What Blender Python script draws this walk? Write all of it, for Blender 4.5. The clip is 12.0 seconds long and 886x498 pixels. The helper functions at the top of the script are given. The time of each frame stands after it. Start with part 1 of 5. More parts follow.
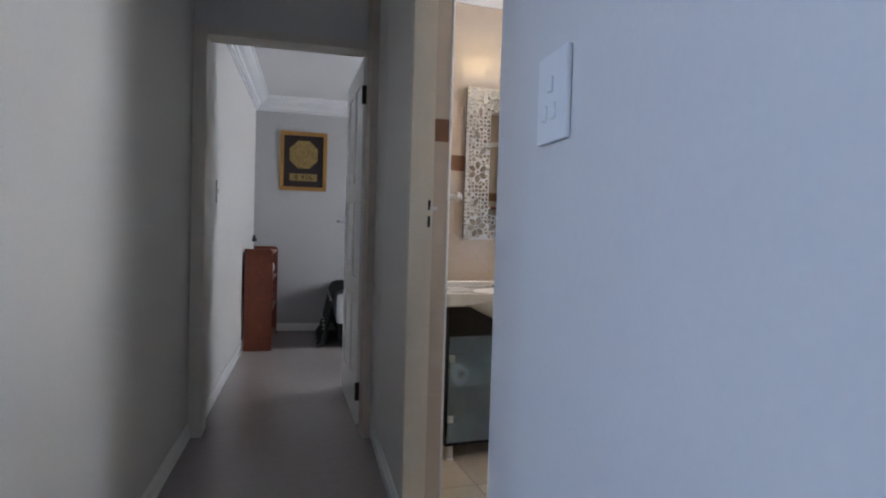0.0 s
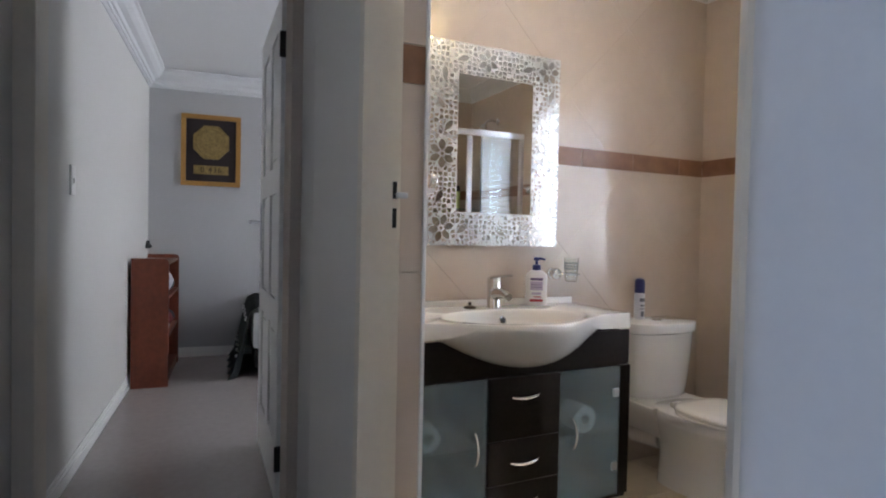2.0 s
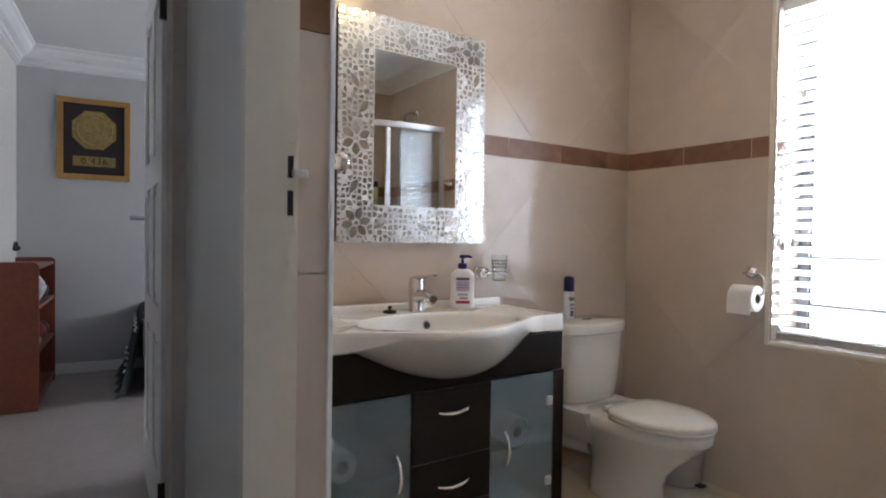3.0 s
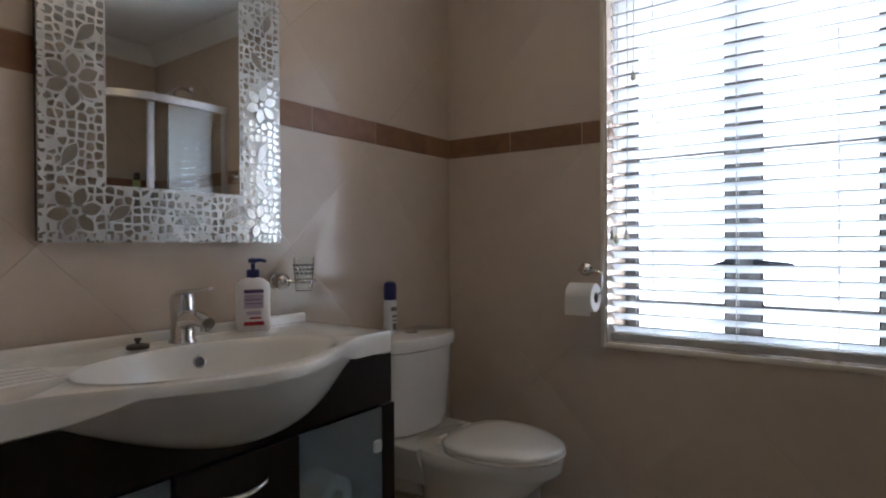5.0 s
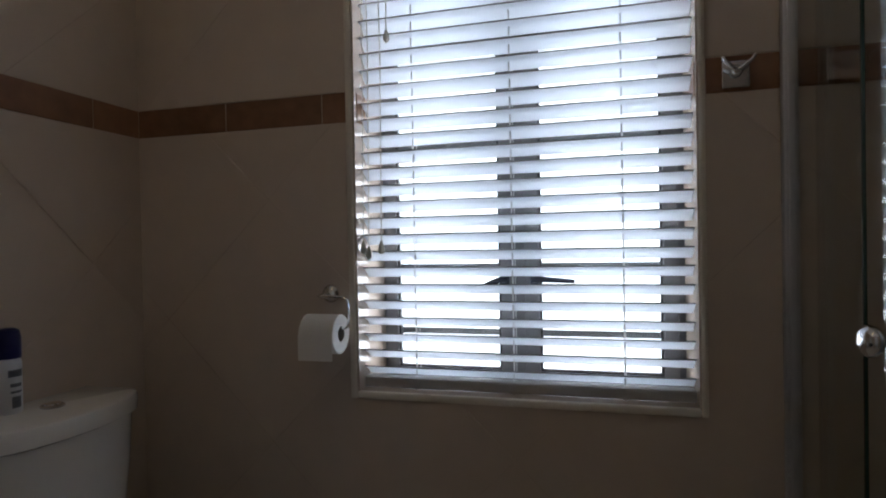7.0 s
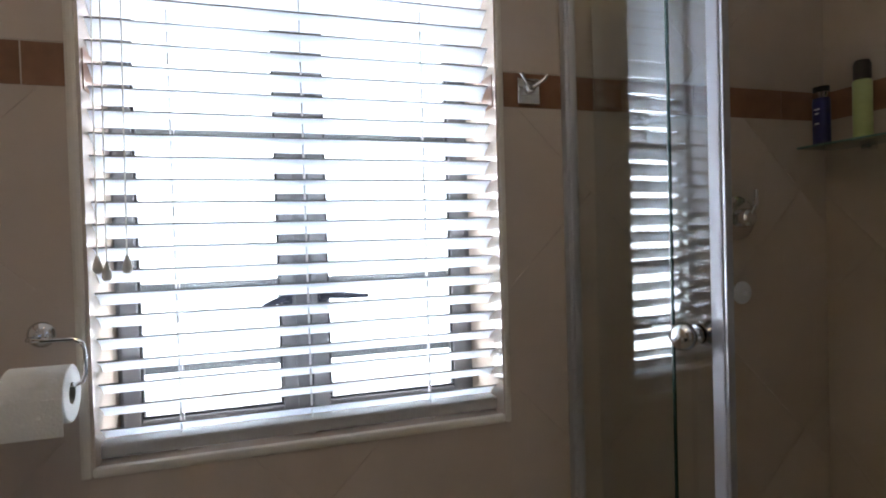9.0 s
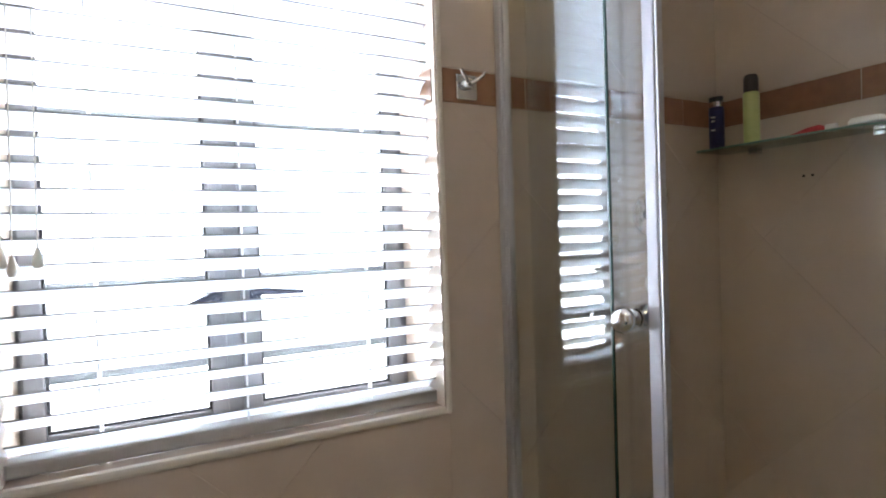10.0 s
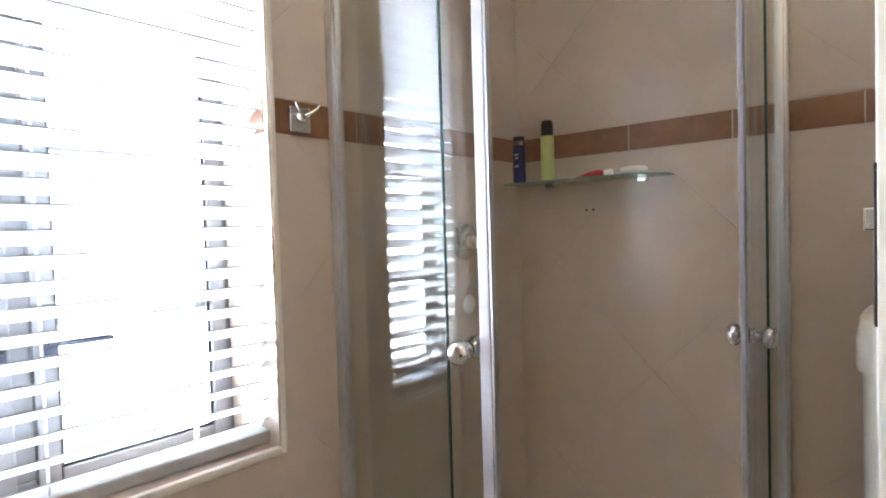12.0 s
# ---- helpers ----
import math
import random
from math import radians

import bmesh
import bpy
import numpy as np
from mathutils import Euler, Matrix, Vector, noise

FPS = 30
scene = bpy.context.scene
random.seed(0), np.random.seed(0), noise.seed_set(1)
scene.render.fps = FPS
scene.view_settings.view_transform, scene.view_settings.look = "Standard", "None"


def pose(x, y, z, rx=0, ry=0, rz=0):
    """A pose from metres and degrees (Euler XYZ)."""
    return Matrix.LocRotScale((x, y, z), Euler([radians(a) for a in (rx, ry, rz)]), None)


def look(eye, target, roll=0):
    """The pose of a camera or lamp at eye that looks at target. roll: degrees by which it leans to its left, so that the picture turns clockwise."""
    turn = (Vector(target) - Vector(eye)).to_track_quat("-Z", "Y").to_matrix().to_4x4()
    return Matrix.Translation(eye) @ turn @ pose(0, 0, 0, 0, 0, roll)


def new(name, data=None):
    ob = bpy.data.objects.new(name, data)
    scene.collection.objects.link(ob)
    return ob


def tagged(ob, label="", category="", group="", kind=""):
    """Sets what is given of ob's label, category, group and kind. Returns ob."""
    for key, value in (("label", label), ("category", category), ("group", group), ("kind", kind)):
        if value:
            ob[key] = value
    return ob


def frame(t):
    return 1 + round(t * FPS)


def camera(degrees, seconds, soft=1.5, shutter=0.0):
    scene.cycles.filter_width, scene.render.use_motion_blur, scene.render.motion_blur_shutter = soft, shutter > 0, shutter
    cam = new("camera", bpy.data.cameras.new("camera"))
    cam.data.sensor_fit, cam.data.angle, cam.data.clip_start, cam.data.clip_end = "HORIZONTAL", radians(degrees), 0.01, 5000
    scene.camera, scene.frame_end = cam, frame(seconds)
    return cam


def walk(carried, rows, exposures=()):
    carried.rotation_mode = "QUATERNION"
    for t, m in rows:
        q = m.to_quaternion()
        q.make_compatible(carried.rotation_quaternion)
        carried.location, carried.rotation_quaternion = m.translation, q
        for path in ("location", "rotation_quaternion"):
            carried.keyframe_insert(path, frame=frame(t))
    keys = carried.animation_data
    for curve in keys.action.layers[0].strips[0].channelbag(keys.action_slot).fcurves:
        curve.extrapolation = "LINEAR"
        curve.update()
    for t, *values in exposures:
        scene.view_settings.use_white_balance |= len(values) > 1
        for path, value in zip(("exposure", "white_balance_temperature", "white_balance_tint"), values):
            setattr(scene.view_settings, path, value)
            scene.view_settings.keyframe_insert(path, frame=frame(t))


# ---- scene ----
cam = camera(75.67, 12.0, soft=2.0)
PATH = [
    (0, 0.012, 0.070, 1.092, -18.74, -1.76, 1.68),
    (0.5, 0.059, 0.333, 1.096, -18.92, -1.75, 1.62),
    (1, 0.118, 0.572, 1.102, -19.43, -1.62, 1.57),
    (1.5, 0.155, 0.757, 1.087, -20.85, -1.54, 1.36),
    (2, 0.186, 0.890, 1.091, -25.92, -1.34, 1.21),
    (2.5, 0.230, 1.004, 1.081, -30.20, -1.23, 0.96),
    (3, 0.303, 1.104, 1.074, -34.01, -1.16, 0.83),
    (3.2, 0.330, 1.140, 1.071, -35.72, -1.09, 0.78),
    (4.8, 0.559, 1.487, 1.034, -51.57, -0.16, -0.14),
    (5, 0.615, 1.524, 1.042, -54.27, -0.42, -0.32),
    (5.5, 0.790, 1.561, 1.086, -59.18, -0.93, -0.53),
    (6, 0.942, 1.562, 1.104, -62.78, -1.05, -0.74),
    (6.5, 1.101, 1.571, 1.089, -68.74, -0.60, -0.84),
    (7, 1.232, 1.626, 1.085, -74.93, -0.69, -1.09),
    (7.2, 1.250, 1.646, 1.086, -77.09, -0.80, -1.28),
    (8.8, 1.401, 1.923, 1.109, -104.44, -1.23, -1.62),
    (9, 1.423, 1.946, 1.108, -107.77, -1.07, -1.68),
    (9.5, 1.451, 2.008, 1.095, -114.51, -0.97, -1.80),
    (10, 1.472, 2.057, 1.085, -118.71, -0.98, -1.83),
    (10.5, 1.470, 2.087, 1.070, -122.96, -0.96, -1.72),
    (11, 1.476, 2.115, 1.121, -128.39, -1.41, -1.72),
    (11.5, 1.485, 2.131, 1.158, -134.50, -1.80, -1.76),
    (12, 1.510, 2.149, 1.179, -139.09, -1.84, -1.67),
]

walk(cam, [(t, pose(x, y, z, 0, 0, yaw) @ pose(0, 0, 0, 90 + pitch) @ pose(0, 0, 0, 0, 0, roll)) for t, x, y, z, yaw, pitch, roll in PATH],
     [(0.0, 0.93), (1.0, 0.97), (1.5, 1.0), (2.5, 1.0), (3.2, 0.85), (4.8, -0.05), (5.5, -0.68), (6.5, -1.14), (7.2, -1.2), (8.8, -0.2), (9.5, 0.55), (10.5, 1.22), (12.0, 1.6)])

# ---- world and light ----
world = bpy.data.worlds.new("world")
scene.world = world
world.use_nodes = True
wn = world.node_tree
sky = wn.nodes.new("ShaderNodeTexSky")
sky.sky_type, sky.sun_disc = "NISHITA", False
sky.sun_elevation, sky.sun_rotation = radians(52), radians(300)
wn.links.new(sky.outputs[0], wn.nodes["Background"].inputs[0])
wn.nodes["Background"].inputs[1].default_value = 0.12
sun = new("sun", bpy.data.lights.new("sun", "SUN"))
sun.data.energy, sun.data.angle, sun.data.color = 3.0, radians(0.5), (1, 0.95, 0.88)
sun.matrix_world = look((-6, 3.5, 9), (0, 0, 0))


def sky_lamp(name, eye, target, w, h, watts, colour):
    ob = new(name, bpy.data.lights.new(name, "AREA"))
    ob.data.shape, ob.data.size, ob.data.size_y, ob.data.energy, ob.data.color = "RECTANGLE", w, h, watts, colour
    ob.matrix_world = look(eye, target)
    return ob


# the corridor runs at a slight angle to the bathroom: x to its right, y along it
CORR = pose(0.44, 0.85, 0, 0, 0, -5.5)
sky_lamp("bathroom_window_light", (3.55, 1.83, 1.60), (0, 1.83, 1.20), 1.9, 2.2, 205, (0.815, 0.86, 1.0))
sky_lamp("bedroom_window_light", CORR @ Vector((2.65, 4.0, 1.45)), CORR @ Vector((0, 4.0, 2.9)), 1.0, 1.0, 7.8, (0.73, 0.74, 1.0))
sky_lamp("lounge_window_light", CORR @ Vector((-3.28, -1.2, 1.45)), CORR @ Vector((0, -1.0, 1.2)), 1.4, 1.4, 23, (0.37, 0.55, 1.0))


# ---- materials ----
def material(name, colour, rough=0.5, metal=0.0, vary=0.06, grain=40.0, stain=2.0, bump=0.05, coat=0.0, warm=0.0, per_piece=0.0, spec=0.5):
    """Principled material with colour variation at two scales, uneven gloss and fine relief."""
    m = bpy.data.materials.new(name)
    m.use_nodes = True
    nt = m.node_tree
    b = nt.nodes["Principled BSDF"]
    tc = nt.nodes.new("ShaderNodeTexCoord")

    def noise_node(scale, detail):
        n = nt.nodes.new("ShaderNodeTexNoise")
        n.inputs["Scale"].default_value, n.inputs["Detail"].default_value = scale, detail
        nt.links.new(tc.outputs["Object"], n.inputs["Vector"])
        return n
    fine, broad = noise_node(grain, 6), noise_node(stain, 4)
    add = nt.nodes.new("ShaderNodeMath")
    add.operation = "ADD"
    nt.links.new(fine.outputs["Fac"], add.inputs[0])
    nt.links.new(broad.outputs["Fac"], add.inputs[1])
    fac = add.outputs[0]
    if per_piece:
        info = nt.nodes.new("ShaderNodeObjectInfo")
        mul = nt.nodes.new("ShaderNodeMath")
        mul.operation = "MULTIPLY_ADD"
        mul.inputs[1].default_value = per_piece
        nt.links.new(info.outputs["Random"], mul.inputs[0])
        nt.links.new(fac, mul.inputs[2])
        fac = mul.outputs[0]
    ramp = nt.nodes.new("ShaderNodeMapRange")
    ramp.inputs["From Min"].default_value, ramp.inputs["From Max"].default_value = 0.6, 1.4 + per_piece
    nt.links.new(fac, ramp.inputs["Value"])
    mix = nt.nodes.new("ShaderNodeMix")
    mix.data_type = "RGBA"
    lo = [max(0, c * (1 - vary)) for c in colour]
    hi = [min(1, c * (1 + vary) + warm * k) for c, k in zip(colour, (0.03, 0.015, 0))]
    mix.inputs["A"].default_value, mix.inputs["B"].default_value = (*lo, 1), (*hi, 1)
    nt.links.new(ramp.outputs[0], mix.inputs["Factor"])
    nt.links.new(mix.outputs["Result"], b.inputs["Base Color"])
    rr = nt.nodes.new("ShaderNodeMapRange")
    rr.inputs["To Min"].default_value, rr.inputs["To Max"].default_value = max(0.02, rough * 0.85), min(1, rough * 1.15)
    nt.links.new(broad.outputs["Fac"], rr.inputs["Value"])
    nt.links.new(rr.outputs[0], b.inputs["Roughness"])
    b.inputs["Metallic"].default_value = metal
    b.inputs["Specular IOR Level"].default_value = spec
    b.inputs["Coat Weight"].default_value = coat
    b.inputs["Coat Roughness"].default_value = 0.05
    if bump:
        bp = nt.nodes.new("ShaderNodeBump")
        bp.inputs["Strength"].default_value, bp.inputs["Distance"].default_value = bump, 0.01
        nt.links.new(fine.outputs["Fac"], bp.inputs["Height"])
        nt.links.new(bp.outputs[0], b.inputs["Normal"])
    return m


def glass_material(name, tint, rough=0.0):
    m = bpy.data.materials.new(name)
    m.use_nodes = True
    b = m.node_tree.nodes["Principled BSDF"]
    b.inputs["Base Color"].default_value = (*tint, 1)
    b.inputs["Roughness"].default_value = rough
    b.inputs["Transmission Weight"].default_value = 1.0
    b.inputs["IOR"].default_value = 1.45
    return m


def thin_glass(name, tint, gloss=0.12, rough=0.01):
    """A pane: mostly clear, with a mirror-like sheen."""
    m = bpy.data.materials.new(name)
    m.use_nodes = True
    nt = m.node_tree
    nt.nodes.remove(nt.nodes["Principled BSDF"])
    t, g, mx, fr = (nt.nodes.new(k) for k in ("ShaderNodeBsdfTransparent", "ShaderNodeBsdfGlossy", "ShaderNodeMixShader", "ShaderNodeLayerWeight"))
    t.inputs[0].default_value = (*tint, 1)
    g.inputs["Roughness"].default_value = rough
    fr.inputs["Blend"].default_value = 0.5
    pw = nt.nodes.new("ShaderNodeMath")
    pw.operation = "POWER"
    pw.inputs[1].default_value = 4.0
    nt.links.new(fr.outputs["Facing"], pw.inputs[0])
    ad = nt.nodes.new("ShaderNodeMath")
    ad.operation = "MULTIPLY_ADD"
    ad.inputs[1].default_value, ad.inputs[2].default_value = 0.3, gloss
    nt.links.new(pw.outputs[0], ad.inputs[0])
    nt.links.new(ad.outputs[0], mx.inputs[0])
    nt.links.new(t.outputs[0], mx.inputs[1])
    nt.links.new(g.outputs[0], mx.inputs[2])
    nt.links.new(mx.outputs[0], nt.nodes["Material Output"].inputs[0])
    return m


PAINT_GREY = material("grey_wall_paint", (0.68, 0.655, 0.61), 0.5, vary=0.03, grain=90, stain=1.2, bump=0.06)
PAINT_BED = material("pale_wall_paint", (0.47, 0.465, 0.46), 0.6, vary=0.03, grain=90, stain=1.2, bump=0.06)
PAINT_WHITE = material("white_paint", (0.78, 0.77, 0.73), 0.4, vary=0.03, grain=60, bump=0.03)
FRAME_CREAM = material("cream_gloss_frame_paint", (0.70, 0.635, 0.53), 0.3, vary=0.04, grain=50, stain=4, bump=0.04)
CEILING_WHITE = material("ceiling_paint", (0.8, 0.8, 0.79), 0.8, vary=0.02, bump=0.03)
TILE = material("cream_wall_tile", (0.565, 0.47, 0.39), 0.14, vary=0.05, grain=14, stain=2.2, bump=0.012, per_piece=0.025)
BAND = material("brown_border_tile", (0.235, 0.115, 0.062), 0.35, vary=0.35, grain=26, stain=7, bump=0.1, per_piece=0.5)
GROUT = material("tile_grout", (0.55, 0.465, 0.385), 0.85, vary=0.1, grain=120, bump=0.1)
FLOOR_TILE = material("beige_floor_tile", (0.60, 0.52, 0.42), 0.3, vary=0.07, grain=18, stain=3, bump=0.03)
HALL_FLOOR = material("pale_laminate_floor", (0.34, 0.30, 0.28), 0.24, vary=0.08, grain=25, stain=1.5, bump=0.03)
CHROME = material("chrome", (0.72, 0.72, 0.72), 0.12, metal=1.0, vary=0.03, bump=0.0)
STEEL = material("brushed_aluminium", (0.60, 0.60, 0.62), 0.32, metal=0.85, vary=0.05, grain=200, bump=0.02)
CERAMIC = material("white_ceramic", (0.80, 0.78, 0.74), 0.08, vary=0.015, grain=8, bump=0.0, coat=0.4)
SEAT_WHITE = material("white_seat_plastic", (0.78, 0.75, 0.69), 0.22, vary=0.02, grain=20, bump=0.0)
WENGE = material("dark_wenge_veneer", (0.010, 0.0065, 0.006), 0.4, vary=0.4, grain=70, stain=5, bump=0.05, spec=0.22)
TRIM_CREAM = material("cream_trim_plastic", (0.70, 0.64, 0.55), 0.35, vary=0.04, grain=60, bump=0.02)
PVC = material("white_slat_paint", (0.80, 0.80, 0.79), 0.4, vary=0.02, grain=60, bump=0.02)
ALU_DARK = material("dark_window_aluminium", (0.15, 0.15, 0.155), 0.4, metal=0.2, vary=0.06, bump=0.02)
CORD = material("cord_plastic", (0.62, 0.59, 0.52), 0.5, vary=0.06, bump=0.02)
CHERRY = material("red_brown_cherry_veneer", (0.17, 0.042, 0.018), 0.35, vary=0.3, grain=30, stain=4, bump=0.05)
BLACK = material("black_plastic", (0.015, 0.015, 0.017), 0.35, vary=0.2, bump=0.02)
NAVY = material("navy_plastic", (0.014, 0.018, 0.11), 0.3, vary=0.15, bump=0.0)
SHOWER_GLASS = thin_glass("shower_glass", (0.95, 0.965, 0.962), 0.08)
CLEAR_GLASS = thin_glass("clear_pane", (0.97, 0.985, 0.98), 0.03)
GLASS_EDGE = material("dark_green_glass_edge", (0.03, 0.06, 0.05), 0.15, vary=0.1, bump=0.0)
GROUND = material("paving", (0.42, 0.40, 0.37), 0.8, vary=0.15, grain=30, stain=0.8, bump=0.2)
PLASTER = material("white_garden_plaster", (0.78, 0.77, 0.74), 0.8, vary=0.05, grain=40, stain=0.7, bump=0.2)
MIRROR = material("silvered_mirror", (0.92, 0.925, 0.915), 0.02, metal=1.0, vary=0.01, bump=0.0)


# ---- building blocks ----
def mesh_of(name, bm, mat, smooth=None):
    me = bpy.data.meshes.new(name)
    bmesh.ops.recalc_face_normals(bm, faces=bm.faces[:])
    bm.to_mesh(me)
    bm.free()
    for m in (mat if isinstance(mat, (list, tuple)) else [mat]):
        me.materials.append(m)
    if smooth is not None:
        for p in me.polygons:
            p.use_smooth = True
        me.set_sharp_from_angle(angle=radians(smooth))
    return me


def part(name, bm, mat, parent=None, label="", smooth=None):
    ob = new(name, mesh_of(name, bm, mat, smooth))
    if parent is not None:
        ob.parent = parent
    if label:
        ob["label"] = label
    return ob


def thing(name, label, category, m=Matrix(), group="", kind=""):
    ob = new(name)
    ob.empty_display_size = 0.05
    ob.matrix_world = m
    return tagged(ob, label, category, group, kind)


def structure(name, bm, mat, label, category, m=Matrix(), smooth=None):
    ob = part(name, bm, mat, None, "", smooth)
    ob.matrix_world = m
    return tagged(ob, label, category, "", "structure")


def box(bm, x0, x1, y0, y1, z0, z1, bevel=0.0, seg=2, mi=0):
    r = bmesh.ops.create_cube(bm, size=1)
    vs = r["verts"]
    for v in vs:
        v.co = Vector((x0 + (v.co.x + 0.5) * (x1 - x0), y0 + (v.co.y + 0.5) * (y1 - y0), z0 + (v.co.z + 0.5) * (z1 - z0)))
    fs = {f for v in vs for f in v.link_faces}
    for f in fs:
        f.material_index = mi
    if bevel:
        es = list({e for v in vs for e in v.link_edges})
        bmesh.ops.bevel(bm, geom=es, offset=bevel, segments=seg, affect="EDGES", profile=0.6)
    return bm


def boxes(*bs, bevel=0.0):
    bm = bmesh.new()
    for b in bs:
        box(bm, *b, bevel=bevel)
    return bm


def prism(bm, outline, z0, z1, mi=0):
    """A solid whose plan is the outline (x, y) from z0 to z1."""
    lo = [bm.verts.new((x, y, z0)) for x, y in outline]
    hi = [bm.verts.new((x, y, z1)) for x, y in outline]
    n = len(outline)
    fs = [bm.faces.new(hi), bm.faces.new(lo[::-1])]
    fs += [bm.faces.new((lo[i], lo[(i + 1) % n], hi[(i + 1) % n], hi[i])) for i in range(n)]
    for f in fs:
        f.material_index = mi
    return bm


def lathe(bm, profile, seg=28, m=Matrix(), mi=0):
    """A turned solid round z from (radius, height) pairs, bottom to top."""
    rings = []
    for r, z in profile:
        rings.append([bm.verts.new(m @ Vector((max(r, 1e-4) * math.cos(2 * math.pi * k / seg), max(r, 1e-4) * math.sin(2 * math.pi * k / seg), z))) for k in range(seg)])
    fs = []
    for a, b in zip(rings, rings[1:]):
        fs += [bm.faces.new((a[k], a[(k + 1) % seg], b[(k + 1) % seg], b[k])) for k in range(seg)]
    fs += [bm.faces.new(rings[0][::-1]), bm.faces.new(rings[-1])]
    for f in fs:
        f.material_index = mi
    return bm


def tube(bm, pts, r, seg=10, closed=False):
    """A round bar along points; r may be a list."""
    pts = [Vector(p) for p in pts]
    n = len(pts)
    rs = r if isinstance(r, (list, tuple)) else [r] * n
    rings, up = [], None
    for i, p in enumerate(pts):
        d = (pts[min(i + 1, n - 1)] - pts[max(i - 1, 0)]).normalized()
        if up is None:
            up = d.orthogonal().normalized()
        up = (up - d * up.dot(d)).normalized()
        side = d.cross(up)
        rings.append([bm.verts.new(p + (up * math.cos(2 * math.pi * k / seg) + side * math.sin(2 * math.pi * k / seg)) * rs[i]) for k in range(seg)])
    for a, b in zip(rings, rings[1:]):
        for k in range(seg):
            bm.faces.new((a[k], a[(k + 1) % seg], b[(k + 1) % seg], b[k]))
    bm.faces.new(rings[0][::-1])
    bm.faces.new(rings[-1])
    return bm


def loft(bm, rings, caps=True, mi=0):
    """Skin between closed rings of points of equal count."""
    vr = [[bm.verts.new(p) for p in r] for r in rings]
    n = len(vr[0])
    fs = []
    for a, b in zip(vr, vr[1:]):
        fs += [bm.faces.new((a[k], a[(k + 1) % n], b[(k + 1) % n], b[k])) for k in range(n)]
    if caps:
        fs += [bm.faces.new(vr[0][::-1]), bm.faces.new(vr[-1])]
    for f in fs:
        f.material_index = mi
    return bm


def arc(cx, cy, r, a0, a1, n, z=0.0):
    return [Vector((cx + r * math.cos(radians(a0 + (a1 - a0) * k / n)), cy + r * math.sin(radians(a0 + (a1 - a0) * k / n)), z)) for k in range(n + 1)]


def wall_with_hole(u0, u1, z0, z1, h0, h1, g0, g1, place):
    """Four solid pieces of a wall round an opening h0..h1, g0..g1; place turns (u0, u1, z0, z1) into a box."""
    bm = bmesh.new()
    for a in ((u0, h0, z0, z1), (h1, u1, z0, z1), (h0, h1, z0, g0), (h0, h1, g1, z1)):
        if a[1] - a[0] > 0.001 and a[3] - a[2] > 0.001:
            box(bm, *place(*a))
    return bm


# ---- setting: bathroom ----
WX, VY, SY, BX, CEIL = 2.70, 2.99, 0.328, 0.688, 2.42
WIN = (1.383, 2.279, 0.668, 2.062)
structure("ground", boxes((-60, 60, -60, 60, -0.35, -0.25)), GROUND, "paved ground outside the house", "ground")
# added slab that glows bluish white in place of the overexposed daylight outside
GLARE = bpy.data.materials.new("glowing_backdrop")
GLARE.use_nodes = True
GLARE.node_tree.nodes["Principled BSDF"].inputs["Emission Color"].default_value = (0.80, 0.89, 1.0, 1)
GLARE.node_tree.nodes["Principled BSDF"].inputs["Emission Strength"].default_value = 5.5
structure("backdrop", boxes((7.0, 7.2, -14, 18, -0.25, 12)), GLARE, "glowing backdrop slab standing in for the daylight outside the window", "backdrop")
structure("floor", boxes((BX - 0.08, WX, SY, VY, -0.12, -0.004)), GROUT, "grouted screed of the bathroom floor", "floor")
structure("ceiling", boxes((BX - 0.1, WX + 0.28, SY - 0.12, VY + 0.12, CEIL, CEIL + 0.1)), CEILING_WHITE, "white painted bathroom ceiling", "ceiling")
wall_window = structure("wall_east", wall_with_hole(SY - 0.12, VY + 0.12, -0.12, CEIL, *WIN, lambda a, b, c, d: (WX + 0.002, WX + 0.28, a, b, c, d)), GROUT, "tiled bathroom wall with the window", "wall")
wall_vanity = structure("wall_north", boxes((BX - 0.1, WX + 0.002, VY + 0.002, VY + 0.12, -0.12, CEIL)), GROUT, "tiled bathroom wall behind the vanity", "wall")
wall_shower = structure("wall_south", boxes((BX - 0.1, WX + 0.002, SY - 0.12, SY - 0.002, -0.12, CEIL)), GROUT, "tiled bathroom wall behind the shower", "wall")

# the wall between corridor and bathroom, with the door opening; the corridor face is askew
DOOR = (0.25, 1.21, 2.05)


def corr_xy(s, l):
    v = CORR @ Vector((s, l, 0))
    return v.x, v.y


def side_wall(l0, l1, z0, z1):
    bm = bmesh.new()
    a, b = corr_xy(0, l0), corr_xy(0, l1)
    return prism(bm, [a, (BX - 0.06, corr_xy(0.1, l0)[1]), (BX - 0.06, corr_xy(0.1, l1)[1]), b], z0, z1)


near_wall = [corr_xy(0, -1.2)] + [corr_xy(0.026 - 0.026 * math.cos(radians(a)), 0.231 + 0.026 * math.sin(radians(a))) for a in range(0, 91, 10)] + [(BX - 0.06, corr_xy(0.1, 0.257)[1]), (BX - 0.06, corr_xy(0.1, -1.2)[1])]
structure("wall_west_near", prism(bmesh.new(), near_wall[::-1], -0.12, 2.42), PAINT_GREY, "grey painted corridor wall with a rounded corner", "wall", smooth=30)
structure("wall_west_far", side_wall(DOOR[1], 2.35, -0.12, 2.42), PAINT_GREY, "grey painted corridor wall between two doors", "wall")
structure("wall_west_lintel", side_wall(DOOR[0], DOOR[1], DOOR[2], 2.42), PAINT_GREY, "grey painted wall over the bathroom door", "wall")

